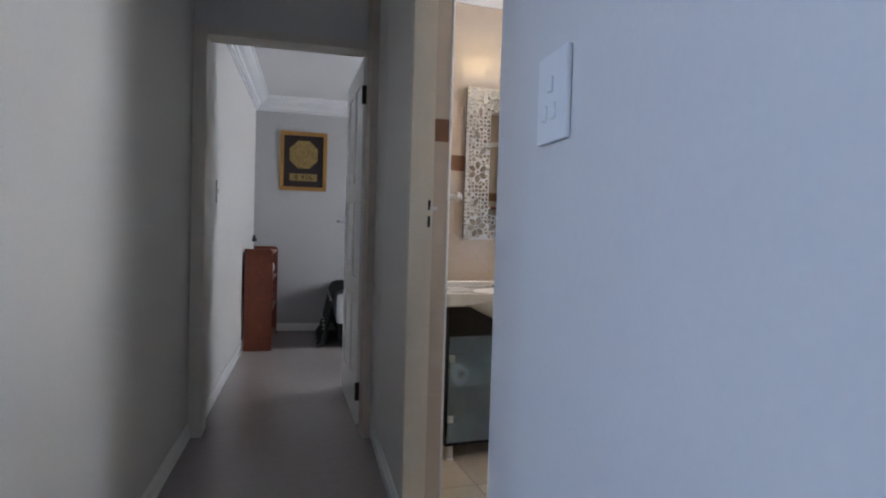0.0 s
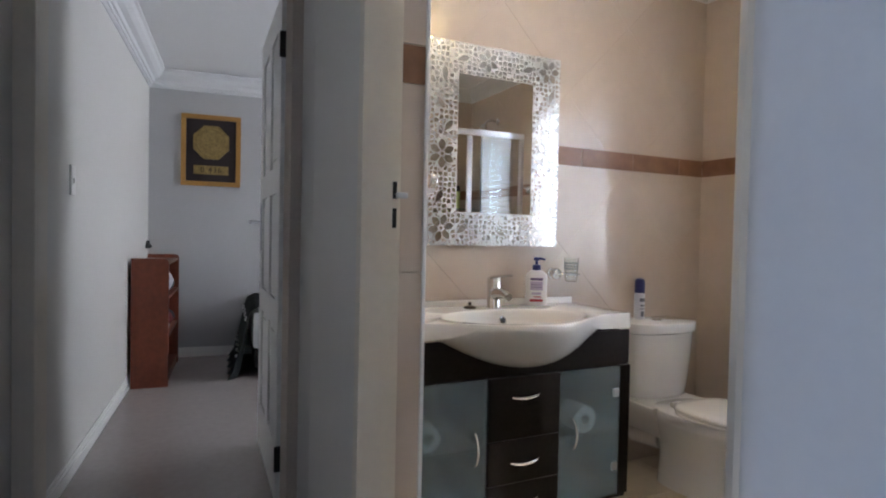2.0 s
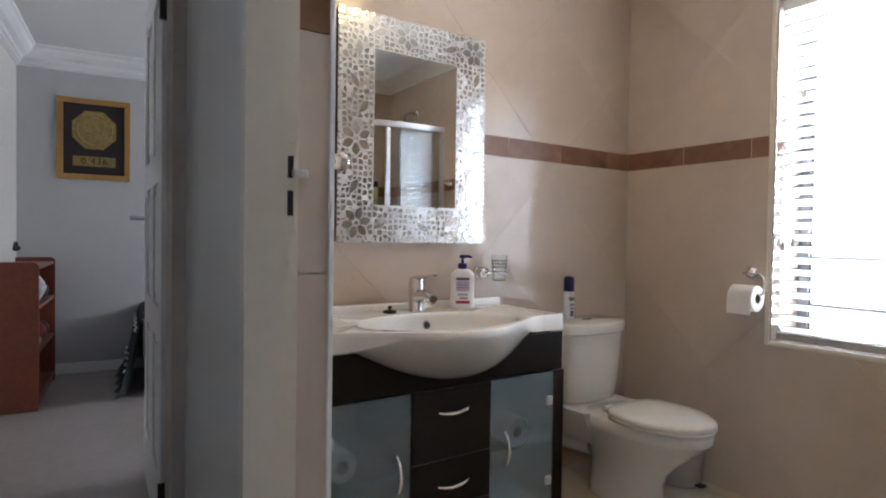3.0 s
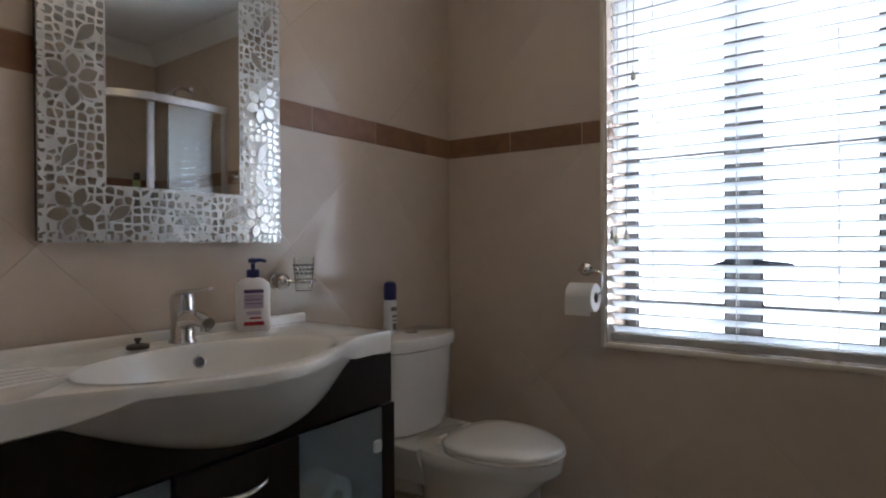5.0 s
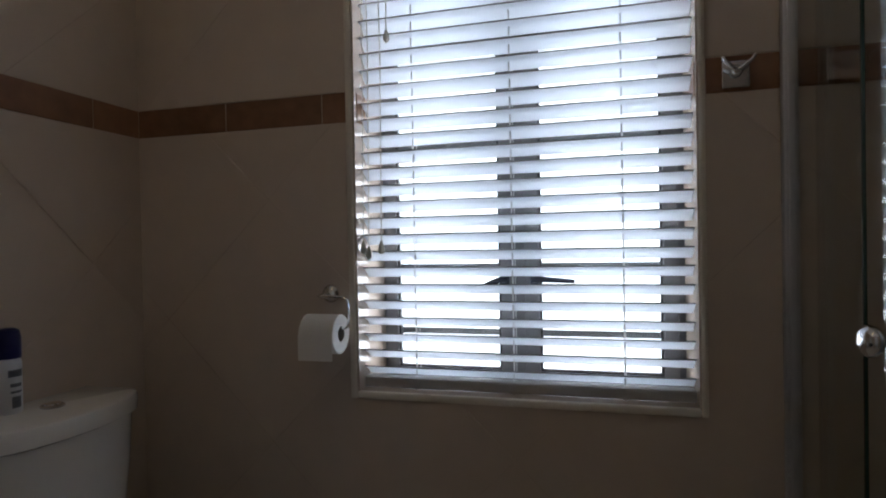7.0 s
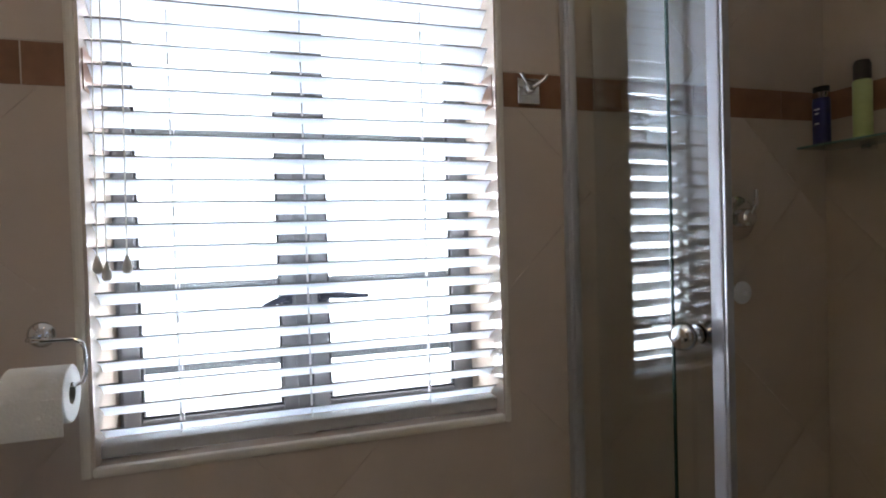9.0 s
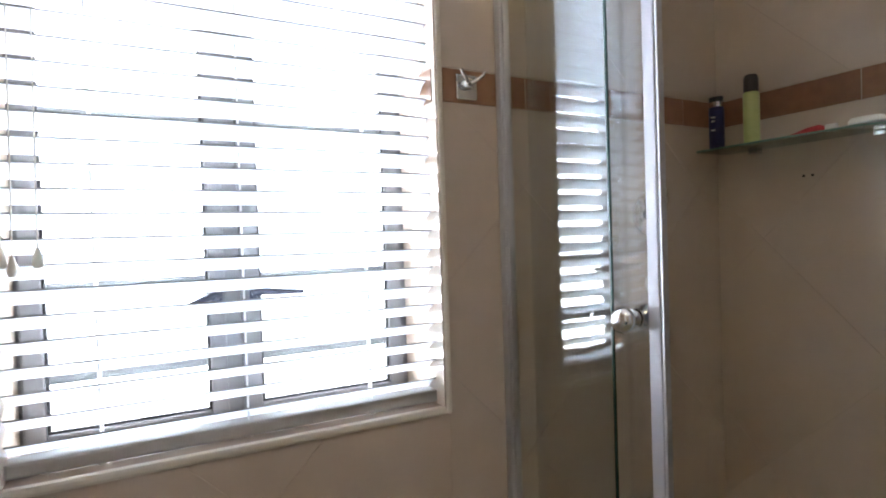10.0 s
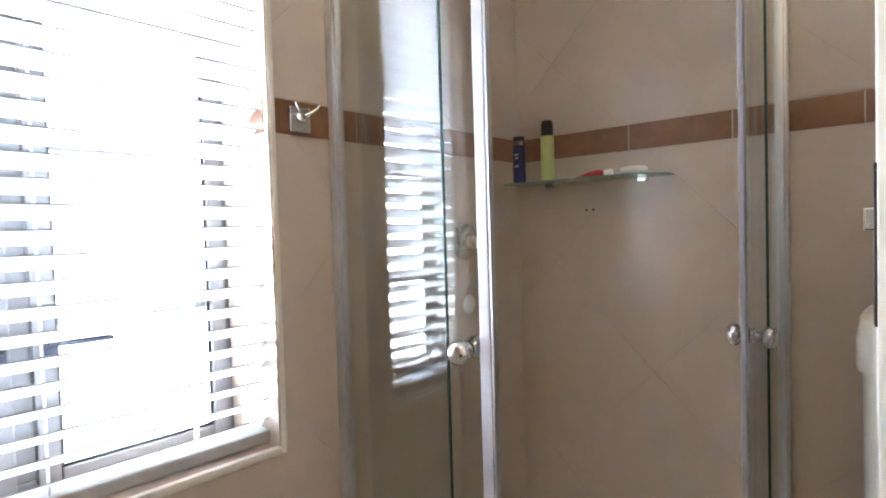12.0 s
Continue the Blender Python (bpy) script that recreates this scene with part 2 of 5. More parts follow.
# ---- setting: corridor and bedroom ----
structure("floor_corridor", boxes((-3.2, 0.14, -3.45, 2.3, -0.12, -0.002)), HALL_FLOOR, "pale laminate corridor floor", "floor", CORR)
structure("floor_bedroom", boxes((-0.92, 0.3, 2.302, 2.62, -0.12, -0.003), (-0.92, 2.75, 2.62, 5.5, -0.12, -0.003)), HALL_FLOOR, "pale laminate bedroom floor", "floor", CORR)
structure("ceiling_corridor", boxes((-3.2, 0.25, -3.45, 2.3, 2.42, 2.52)), CEILING_WHITE, "white painted corridor ceiling", "ceiling", CORR)
structure("ceiling_bedroom", boxes((-1.0, 0.2, 2.31, 2.62, 2.42, 2.52), (-1.0, 2.8, 2.62, 5.5, 2.42, 2.52)), CEILING_WHITE, "white painted bedroom ceiling", "ceiling", CORR)
CW = -0.935
structure("wall_corridor_left", boxes((-1.06, CW, -0.12, 2.30, -0.12, 2.42), (-1.06, -0.91, 2.30, 5.5, -0.12, 2.42)), PAINT_GREY, "grey painted long corridor wall", "wall", CORR)
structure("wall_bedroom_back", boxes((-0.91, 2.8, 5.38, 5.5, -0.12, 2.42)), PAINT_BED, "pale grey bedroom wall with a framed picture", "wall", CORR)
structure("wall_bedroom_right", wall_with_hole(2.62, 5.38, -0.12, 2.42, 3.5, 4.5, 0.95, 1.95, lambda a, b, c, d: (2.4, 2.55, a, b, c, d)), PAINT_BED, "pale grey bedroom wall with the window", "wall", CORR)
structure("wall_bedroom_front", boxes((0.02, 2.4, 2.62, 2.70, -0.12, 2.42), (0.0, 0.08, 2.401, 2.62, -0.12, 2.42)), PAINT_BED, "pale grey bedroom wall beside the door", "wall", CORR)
structure("wall_corridor_end", wall_with_hole(-0.909, 0.08, -0.12, 2.42, -0.9085, -0.006, -0.12, 2.09, lambda a, b, c, d: (a, b, 2.30, 2.40, c, d)), PAINT_GREY, "grey painted wall over the bedroom door", "wall", CORR)
structure("wall_lounge_back", boxes((-3.2, 0.25, -3.45, -3.33, -0.12, 2.42)), PAINT_GREY, "grey painted wall behind the walker", "wall", CORR)
structure("wall_lounge_left", wall_with_hole(-3.33, 0.0, -0.12, 2.42, -1.9, -0.5, 0.75, 2.15, lambda a, b, c, d: (-3.2, -3.08, a, b, c, d)), PAINT_GREY, "grey painted lounge wall with a window", "wall", CORR)
structure("wall_lounge_front", boxes((-3.08, -1.06, -0.12, 0.0, -0.12, 2.42)), PAINT_GREY, "grey painted lounge wall beside the corridor", "wall", CORR)
structure("wall_lounge_right", boxes((0.0, 0.25, -3.33, -1.2, -0.12, 2.42)), PAINT_GREY, "grey painted lounge wall", "wall", CORR)


# ---- doors, frames and trim ----
def local_tube(name, pts, r, mat, parent, label="", seg=10):
    return part(name, tube(bmesh.new(), pts, r, seg), mat, parent, label, smooth=40)


def ball(bm, c, r, seg=18):
    m = Matrix.Translation(c)
    return lathe(bm, [(r * math.sin(math.pi * k / 12), -r * math.cos(math.pi * k / 12)) for k in range(13)], seg, m)


# bathroom door frame of pressed steel, painted cream: jambs with a rebate, and a head
bath_frame = thing("door_frame", "cream painted steel bathroom door frame with strike plate", "door frame", CORR, kind="structure")


FAR_JAMB = [(-0.012, 1.146), (-0.012, 1.19), (-0.004, 1.2), (-0.004, 1.213), (0.072, 1.213), (0.072, 1.158), (0.052, 1.158), (0.052, 1.146)]
NEAR_JAMB = [(0.13, 0.2575), (0.045, 0.2575), (0.036, 0.262), (0.042, 0.285), (0.052, 0.300), (0.13, 0.300)]
part("jamb", prism(bmesh.new(), FAR_JAMB, 0, 2.0), FRAME_CREAM, bath_frame)
part("jamb", prism(bmesh.new(), NEAR_JAMB, 0, 2.0), FRAME_CREAM, bath_frame)
part("head", boxes((-0.012, 0.13, 0.25, 1.21, 2.0, 2.06), bevel=0.004), FRAME_CREAM, bath_frame)
strike = part("strike_plate", boxes((0.045, 0.068, 1.1545, 1.159, 1.08, 1.225), bevel=0.001), FRAME_CREAM, bath_frame, "painted-over steel strike plate with two holes")
part("strike_hole", boxes((0.050, 0.063, 1.153, 1.1546, 1.165, 1.20)), BLACK, strike)
part("strike_hole", boxes((0.050, 0.063, 1.153, 1.1546, 1.105, 1.145)), BLACK, strike)
part("keeper", boxes((0.060, 0.085, 1.142, 1.1535, 1.166, 1.178), bevel=0.003), STEEL, strike, "bent steel latch keeper")


def leaf(name, label, m, width, height, panels, thick=0.04):
    """A panelled door hinged at its own origin, its width along x."""
    d = thing(name, label, "door", m)
    bm = bmesh.new()
    st = 0.11
    box(bm, 0, st, -thick / 2, thick / 2, 0, height, 0.002)
    box(bm, width - st, width, -thick / 2, thick / 2, 0, height, 0.002)
    rails = [0, 0.22] + [v for p in panels for v in (p - 0.055, p + 0.055)] + [height - 0.12, height]
    for a, b in zip(rails[::2], rails[1::2]):
        box(bm, st, width - st, -thick / 2, thick / 2, a, b, 0.002)
    mid = width / 2
    for a, b in zip(rails[1::2], rails[2::2]):
        box(bm, mid - 0.05, mid + 0.05, -thick / 2, thick / 2, a, b, 0.002)
    part("leaf_frame", bm, PAINT_WHITE, d)
    for a, b in zip(rails[1::2], rails[2::2]):
        for u, v in ((st, mid - 0.05), (mid + 0.05, width - st)):
            bm = bmesh.new()
            box(bm, u - 0.004, v + 0.004, -0.009, 0.009, a - 0.004, b + 0.004)
            box(bm, u + 0.035, v - 0.035, -0.015, 0.015, a + 0.035, b - 0.035, 0.006)
            part("panel", bm, PAINT_WHITE, d)
    return d


def lever_handle(parent, x, z, side, toward):
    """A lever on its long backplate, on the face at side (1 or -1)."""
    y = side * 0.02
    plate = part("handle_plate", boxes((x - 0.02, x + 0.02, min(y, y + side * 0.006), max(y, y + side * 0.006), z - 0.14, z + 0.09), bevel=0.002), STEEL, parent, "brushed steel handle plate")
    bm = bmesh.new()
    tube(bm, [(x, y, z), (x, y + side * 0.045, z), (x + toward * 0.012, y + side * 0.055, z), (x + toward * 0.11, y + side * 0.052, z - 0.004)], [0.009, 0.009, 0.009, 0.007], 12)
    part("lever", bm, STEEL, plate, "brushed steel door lever", smooth=50)


bed_door = leaf("bedroom_door", "white painted panelled bedroom door standing open", CORR @ pose(-0.060, 2.34, 0.008, 0, 0, 92.6), 0.775, 2.02, (0.75, 1.3))
lever_handle(bed_door, 0.70, 1.13, 1, -1)
for z in (0.185, 1.815):
    part("hinge", boxes((-0.012, 0.001, -0.022, 0.028, z - 0.05, z + 0.05), bevel=0.003), material("dark_bronze_hinge", (0.035, 0.03, 0.026), 0.4, metal=0.6, vary=0.2), bed_door, "dark bronze butt hinge")

bath_door = leaf("bathroom_door", "white painted panelled bathroom door standing open", pose(0.672, 1.155, 0.008, 0, 0, 6.0), 0.90, 1.985, (0.75, 1.3))
part("lock_forend", boxes((0.8995, 0.903, -0.012, 0.012, 1.035, 1.24), bevel=0.001), BLACK, bath_door, "dark lock forend let into the door edge")
part("latch_bolt", boxes((0.90, 0.915, -0.007, 0.007, 1.155, 1.185), bevel=0.003), CHROME, bath_door, "chrome latch bolt")
lever_handle(bath_door, 0.84, 1.15, -1, -1)

# bedroom door frame
bed_frame = thing("door_frame", "cream painted steel bedroom door frame", "door frame", CORR, kind="structure")
for a, b in ((CW + 0.001, -0.868), (-0.062, -0.0065)):
    bm = boxes((a, b, 2.27, 2.2985, 0, 2.046), (max(a, -0.9085), b, 2.2985, 2.412, 0, 2.046), bevel=0.004)
    part("jamb", bm, FRAME_CREAM, bed_frame)
part("head", boxes((CW + 0.001, -0.0065, 2.27, 2.2985, 2.046, 2.092), (-0.9085, -0.0065, 2.2985, 2.412, 2.046, 2.092), bevel=0.004), FRAME_CREAM, bed_frame)


def skirting(name, x0, x1, y0, y1, axis, side):
    """White stepped baseboard along a wall of the corridor frame; side: the way it stands out."""
    bm = bmesh.new()
    for t, z0, z1 in ((0.016, 0, 0.05), (0.012, 0.05, 0.066), (0.008, 0.066, 0.08)):
        if axis == "y":
            box(bm, min(x0, x0 + side * t), max(x0, x0 + side * t), y0, y1, z0, z1, 0.002)
        else:
            box(bm, x0, x1, min(y0, y0 + side * t), max(y0, y0 + side * t), z0, z1, 0.002)
    return structure(name, bm, PAINT_WHITE, "white painted stepped baseboard", "baseboard", CORR)


skirting("baseboard", CW, 0, 0.05, 2.27, "y", 1)
skirting("baseboard", -0.91, 0, 2.412, 5.38, "y", 1)
skirting("baseboard", 0.0, 0, 1.215, 2.285, "y", -1)
skirting("baseboard", 0.0, 0, -1.2, 0.245, "y", -1)
skirting("baseboard", -0.894, 2.4, 5.38, 5.38, "x", -1)


def cornice(name, profile, p0, p1, inward, m=Matrix(), dentil=False, label="white moulded plaster cornice"):
    """A moulding of (out, down) steps swept from p0 to p1 under the ceiling."""
    bm = bmesh.new()
    p0, p1, n = Vector(p0), Vector(p1), Vector(inward)
    a = [bm.verts.new(p0 + n * o - Vector((0, 0, d))) for o, d in profile]
    b = [bm.verts.new(p1 + n * o - Vector((0, 0, d))) for o, d in profile]
    k = len(profile)
    for i in range(k):
        bm.faces.new((a[i], a[(i + 1) % k], b[(i + 1) % k], b[i]))
    bm.faces.new(a), bm.faces.new(b[::-1])
    if dentil:
        d = p1 - p0
        count = int(d.length / 0.036)
        along = d.normalized()
        for i in range(count):
            c = p0 + along * (0.018 + i * 0.036) + n * 0.024 - Vector((0, 0, 0.118))
            ex = along * 0.011 + n * 0.006
            x, y = abs(ex.x), abs(ex.y)
            box(bm, c.x - x, c.x + x, c.y - y, c.y + y, c.z - 0.012, c.z + 0.012)
    return structure(name, bm, CEILING_WHITE, label, "cornice", m)


CROWN = [(0, 0), (0.13, 0), (0.13, 0.012), (0.115, 0.02), (0.105, 0.045), (0.08, 0.068), (0.05, 0.082), (0.04, 0.1), (0.026, 0.104), (0.02, 0.132), (0.008, 0.14), (0, 0.14)]
cornice("cornice", CROWN, (-0.91, 2.40, 2.42), (-0.91, 5.38, 2.42), (1, 0, 0), CORR, True)
cornice("cornice", CROWN, (-0.91, 5.38, 2.42), (2.4, 5.38, 2.42), (0, -1, 0), CORR, True)
COVE = [(0, 0), (0.1, 0), (0.1, 0.01), (0.085, 0.02), (0.06, 0.035), (0.035, 0.06), (0.02, 0.085), (0.01, 0.1), (0, 0.1)]
for p0, p1, n in (((BX, SY, CEIL), (WX, SY, CEIL), (0, 1, 0)), ((WX, SY, CEIL), (WX, VY, CEIL), (-1, 0, 0)), ((BX, VY, CEIL), (WX, VY, CEIL), (0, -1, 0)), ((BX, SY, CEIL), (BX, VY, CEIL), (1, 0, 0))):
    cornice("cornice", COVE, p0, p1, n, label="white coved bathroom cornice")


def switch_plate(label, m, w, h, rockers):
    s = thing("light_switch", label, "light switch", m)
    part("plate", boxes((-w / 2, w / 2, -0.009, 0.0, -h / 2, h / 2), bevel=0.003), PAINT_WHITE, s)
    for x, z in rockers:
        part("rocker", boxes((x - 0.008, x + 0.008, -0.014, -0.008, z - 0.012, z + 0.012), bevel=0.003), PAINT_WHITE, s)
    return s


switch_plate("white plastic wall switch plate with three rockers", CORR @ pose(-0.001, -0.03, 1.294, 0, 0, -90), 0.10, 0.132, ((0.0, 0.018), (-0.018, -0.022), (0.012, -0.022)))
switch_plate("white plastic wall switch plate by the bedroom door", CORR @ pose(-0.909, 2.91, 1.297, 0, 0, 90), 0.075, 0.13, ((0, 0),))

# ---- bathroom window ----
win = thing("window_1", "dark grey aluminium casement window behind a blind", "window", Matrix(), kind="structure")
y0, y1, z0, z1 = WIN
bm = bmesh.new()
for b in ((y0, y0 + 0.030, z0, z1), (y1 - 0.020, y1, z0, z1), (1.825, 1.869, z0 + 0.02, z1 - 0.03), (y0 + 0.03, y1 - 0.02, z0, z0 + 0.02), (y0 + 0.03, y1 - 0.02, z1 - 0.03, z1)):
    box(bm, 2.915, 2.965, *b, bevel=0.004)
part("window_frame", bm, ALU_DARK, win)
HANDLE_METAL = material("blue_grey_handle_metal", (0.035, 0.04, 0.06), 0.3, metal=0.6)
for a, b, root, bend, tip in ((y0 + 0.028, 1.829, (1.800, 0.972), (2.862, 1.788, 0.975), (2.872, 1.686, 0.968)),
                              (1.865, y1 - 0.018, (1.885, 0.972), (2.862, 1.893, 0.975), (2.852, 1.944, 0.957))):
    st_l, st_r = (0.040, 0.042) if a < 1.6 else (0.036, 0.040)
    bm = bmesh.new()
    for q in ((a, a + st_l, z0 + 0.012, z1 - 0.02), (b - st_r, b, z0 + 0.012, z1 - 0.02), (a + st_l, b - st_r, z0 + 0.012, z0 + 0.036), (a + st_l, b - st_r, z1 - 0.065, z1 - 0.02)):
        box(bm, 2.895, 2.935, *q, bevel=0.004)
    sash = part("casement", bm, ALU_DARK, win)
    bm = bmesh.new()
    for q in ((a + st_l, a + st_l + 0.007, z0 + 0.043, z1 - 0.072), (b - st_r - 0.007, b - st_r, z0 + 0.043, z1 - 0.072), (a + st_l, b - st_r, z0 + 0.036, z0 + 0.043), (a + st_l, b - st_r, z1 - 0.072, z1 - 0.065)):
        box(bm, 2.903, 2.922, *q, bevel=0.002)
    part("glazing_bead", bm, BLACK, sash, "black glazing gasket")
    pane = part("pane", boxes((2.911, 2.915, a + st_l - 0.004, b - st_r + 0.004, z0 + 0.034, z1 - 0.063)), CLEAR_GLASS, sash)
    pane.visible_shadow = False
    bm = bmesh.new()
    box(bm, 2.883, 2.8955, root[0] - 0.012, root[0] + 0.012, root[1] - 0.032, root[1] + 0.022, 0.003)
    tube(bm, [(2.89, *root), (2.870, *root), bend, tuple((p + q) / 2 for p, q in zip(bend, tip)), tip], [0.009, 0.009, 0.009, 0.0085, 0.006], 10)
    part("window_handle", bm, HANDLE_METAL, sash, "blue-grey metal casement handle", smooth=50)
for z in (0.808, 1.008, 1.386, 1.70):
    part("burglar_bar", boxes((2.950, 2.962, y0, y1, z - 0.010, z + 0.010), bevel=0.002), ALU_DARK, win)
for name, b in (("sill", (WX, 2.912, y0, y1, z0 - 0.001, z0 + 0.003)), ("reveal", (WX, 2.912, y0 - 0.001, y0 + 0.01, z0 + 0.003, z1)), ("reveal", (WX, 2.912, y1 - 0.01, y1 + 0.001, z0 + 0.003, z1)), ("soffit", (WX, 2.912, y0 + 0.01, y1 - 0.01, z1 - 0.01, z1 + 0.001))):
    part(name, boxes(b), TILE, win)
for b in ((y0 - 0.010, y0 + 0.006, z0 - 0.014, z1 + 0.012), (y1 - 0.004, y1 + 0.016, z0 - 0.014, z1 + 0.012), (y0 + 0.006, y1 - 0.004, z0 - 0.014, z0 + 0.007), (y0 + 0.006, y1 - 0.004, z1 - 0.004, z1 + 0.012)):
    part("edge_trim", boxes((WX - 0.005, WX + 0.014, *b), bevel=0.007), TRIM_CREAM, win, "rounded cream tile edge trim")
for y in (y0 + 0.0115, y1 - 0.0115):
    part("reveal_band", boxes((2.716, 2.80, y - 0.001, y + 0.001, 1.425, 1.505)), BAND, win)

# venetian blind in the recess: curved slats, their room-side edge up
blind = thing("venetian_blind", "white venetian blind with half-open slats in the window recess", "blind")
SLAT_W, PITCH, TILT_A, BL0, BL1 = 0.050, 0.0466, radians(33), y0 + 0.007, y1 - 0.008
bm = bmesh.new()
rows = []
for k in range(7):
    u = k / 6 - 0.5
    rise = 0.0035 * (1 - (2 * u) ** 2)
    x = u * SLAT_W * math.cos(TILT_A) + rise * math.sin(TILT_A)
    z = -u * SLAT_W * math.sin(TILT_A) + rise * math.cos(TILT_A)
    rows.append((x, z))
t = 0.0013
lip = [0.0017] + [t] * 5 + [0.0014]  # the room-side edge is rolled
ring = [(x, z + e) for (x, z), e in zip(rows, lip)] + [(x, z - e) for (x, z), e in zip(rows[::-1], lip[::-1])]
va = [bm.verts.new((x, BL0, z)) for x, z in ring]
vb = [bm.verts.new((x, BL1, z)) for x, z in ring]
for i in range(len(ring)):
    bm.faces.new((va[i], va[(i + 1) % len(ring)], vb[(i + 1) % len(ring)], vb[i]))
bm.faces.new(va[::-1]), bm.faces.new(vb)
# narrow edge and end faces take the second, darker material: painted shade
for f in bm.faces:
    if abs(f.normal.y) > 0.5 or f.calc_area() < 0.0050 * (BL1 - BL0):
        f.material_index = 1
SLAT = bpy.data.materials.new("translucent_white_slat")
SLAT.use_nodes = True
st = SLAT.node_tree
sb = st.nodes["Principled BSDF"]
sb.inputs["Base Color"].default_value, sb.inputs["Roughness"].default_value = (0.80, 0.81, 0.82, 1), 0.35
sn = st.nodes.new("ShaderNodeTexNoise")
sn.inputs["Scale"].default_value = 60
sbp = st.nodes.new("ShaderNodeBump")
sbp.inputs["Strength"].default_value, sbp.inputs["Distance"].default_value = 0.03, 0.005
st.links.new(sn.outputs["Fac"], sbp.inputs["Height"])
st.links.new(sbp.outputs[0], sb.inputs["Normal"])
stl, smx = st.nodes.new("ShaderNodeBsdfTranslucent"), st.nodes.new("ShaderNodeMixShader")
stl.inputs[0].default_value = (0.86, 0.90, 0.95, 1)
smx.inputs[0].default_value = 0.42
st.links.new(sb.outputs[0], smx.inputs[1])
st.links.new(stl.outputs[0], smx.inputs[2])
st.links.new(smx.outputs[0], st.nodes["Material Output"].inputs[0])
# white slats; this dark grey paints the shade on their edges
SLAT_EDGE_SHADE = material("shaded_slat_edge", (0.20, 0.195, 0.20), 0.5, vary=0.05)
slat_mesh = mesh_of("slat", bm, [SLAT, SLAT_EDGE_SHADE], 40)
SLAT_X = 2.762
for k in range(30):
    z = 0.7229 + k * PITCH
    if z > z1 - 0.06:
        break
    s = new("slat", slat_mesh)
    s.parent = blind
    s.matrix_world = pose(SLAT_X, 0, z + 0.0004 * math.sin(k * 2.3), 0, 0.5 * math.sin(k * 1.7), 0)
part("bottom_rail", boxes((SLAT_X - 0.022, SLAT_X + 0.024, BL0, BL1, 0.6765, 0.7065), bevel=0.006), material("warm_grey_rail_paint", (0.42, 0.40, 0.38), 0.45, vary=0.05), blind, "grey blind bottom rail")
part("head_rail", boxes((SLAT_X - 0.03, SLAT_X + 0.03, BL0, BL1, z1 - 0.055, z1 - 0.012), bevel=0.003), PVC, blind)
for y in (1.56, 1.845, 2.12):
    bm = bmesh.new()
    box(bm, SLAT_X - 0.001, SLAT_X + 0.001, y - 0.002, y + 0.002, 0.70, z1 - 0.05)
    box(bm, SLAT_X + 0.0235, SLAT_X + 0.0245, y - 0.0045, y - 0.0025, 0.70, z1 - 0.05)
    part("ladder_cord", bm, PVC, blind)
    part("rail_plug", lathe(bmesh.new(), [(0.006, 0.6715), (0.008, 0.674), (0.008, 0.6775)], 12, pose(SLAT_X - 0.006, y, 0)), CORD, blind, smooth=40)
for y, z in ((2.256, 1.092), (2.240, 1.076), (2.203, 1.09)):
    cord = part("pull_cord", tube(bmesh.new(), [(2.722, y - 0.002, z1 - 0.05), (2.719, y - 0.012 + 0.006, 1.6), (2.718, y, z)], 0.0013, 6), CORD, blind)
    part("tassel", lathe(bmesh.new(), [(0.003, z + 0.002), (0.0045, z - 0.004), (0.0085, z - 0.018), (0.0095, z - 0.026), (0.007, z - 0.033), (0.003, z - 0.035)], 14, pose(2.718, y, 0)), CORD, cord, "cream plastic cord tassel", smooth=50)
part("pull_cord", tube(bmesh.new(), [(2.72, 2.175, z1 - 0.05), (2.718, 2.177, 1.67)], 0.0013, 6), CORD, blind)
part("tassel", lathe(bmesh.new(), [(0.003, 1.672), (0.0085, 1.654), (0.0095, 1.646), (0.003, 1.637)], 14, pose(2.718, 2.177, 0)), CORD, blind, "cream plastic cord tassel", smooth=50)

# ---- vanity ----
FROST = bpy.data.materials.new("frosted_teal_glass")
FROST.use_nodes = True
fb = FROST.node_tree.nodes["Principled BSDF"]
fb.inputs["Base Color"].default_value = (0.50, 0.66, 0.73, 1)
fb.inputs["Roughness"].default_value = 0.26
fb.inputs["Transmission Weight"].default_value = 0.8
fb.inputs["Coat Weight"].default_value = 0.35
fb.inputs["Coat Roughness"].default_value = 0.12
fn = FROST.node_tree.nodes.new("ShaderNodeTexNoise")
fn.inputs["Scale"].default_value = 300
fbp = FROST.node_tree.nodes.new("ShaderNodeBump")
fbp.inputs["Strength"].default_value, fbp.inputs["Distance"].default_value = 0.08, 0.002
FROST.node_tree.links.new(fn.outputs["Fac"], fbp.inputs["Height"])
FROST.node_tree.links.new(fbp.outputs[0], fb.inputs["Normal"])
CLIP = material("milky_plastic_clip", (0.44, 0.45, 0.43), 0.3, vary=0.04)

VX0, VX1, VF, VB = 0.905, 1.838, 2.592, 2.975
van = thing("vanity_cabinet", "dark wenge vanity cabinet with two frosted glass doors and drawers", "cabinet")
for x in (VX0, 1.184, 1.486, VX1 - 0.018):
    part("upright", boxes((x, x + 0.018, VF, VB, 0.0905, 0.60 if 1 < x < 1.6 else 0.73), bevel=0.0015), WENGE, van)
part("base", boxes((VX0, VX1, VF - 0.002, VB, 0.072, 0.09), bevel=0.0015), WENGE, van)
part("back", boxes((VX0 + 0.018, VX1 - 0.018, VB - 0.008, VB - 0.0005, 0.091, 0.60)), WENGE, van)
part("fascia", boxes((VX0 + 0.0005, VX1 - 0.0005, VF - 0.006, VF - 0.0005, 0.602, 0.738), bevel=0.0015), WENGE, van)


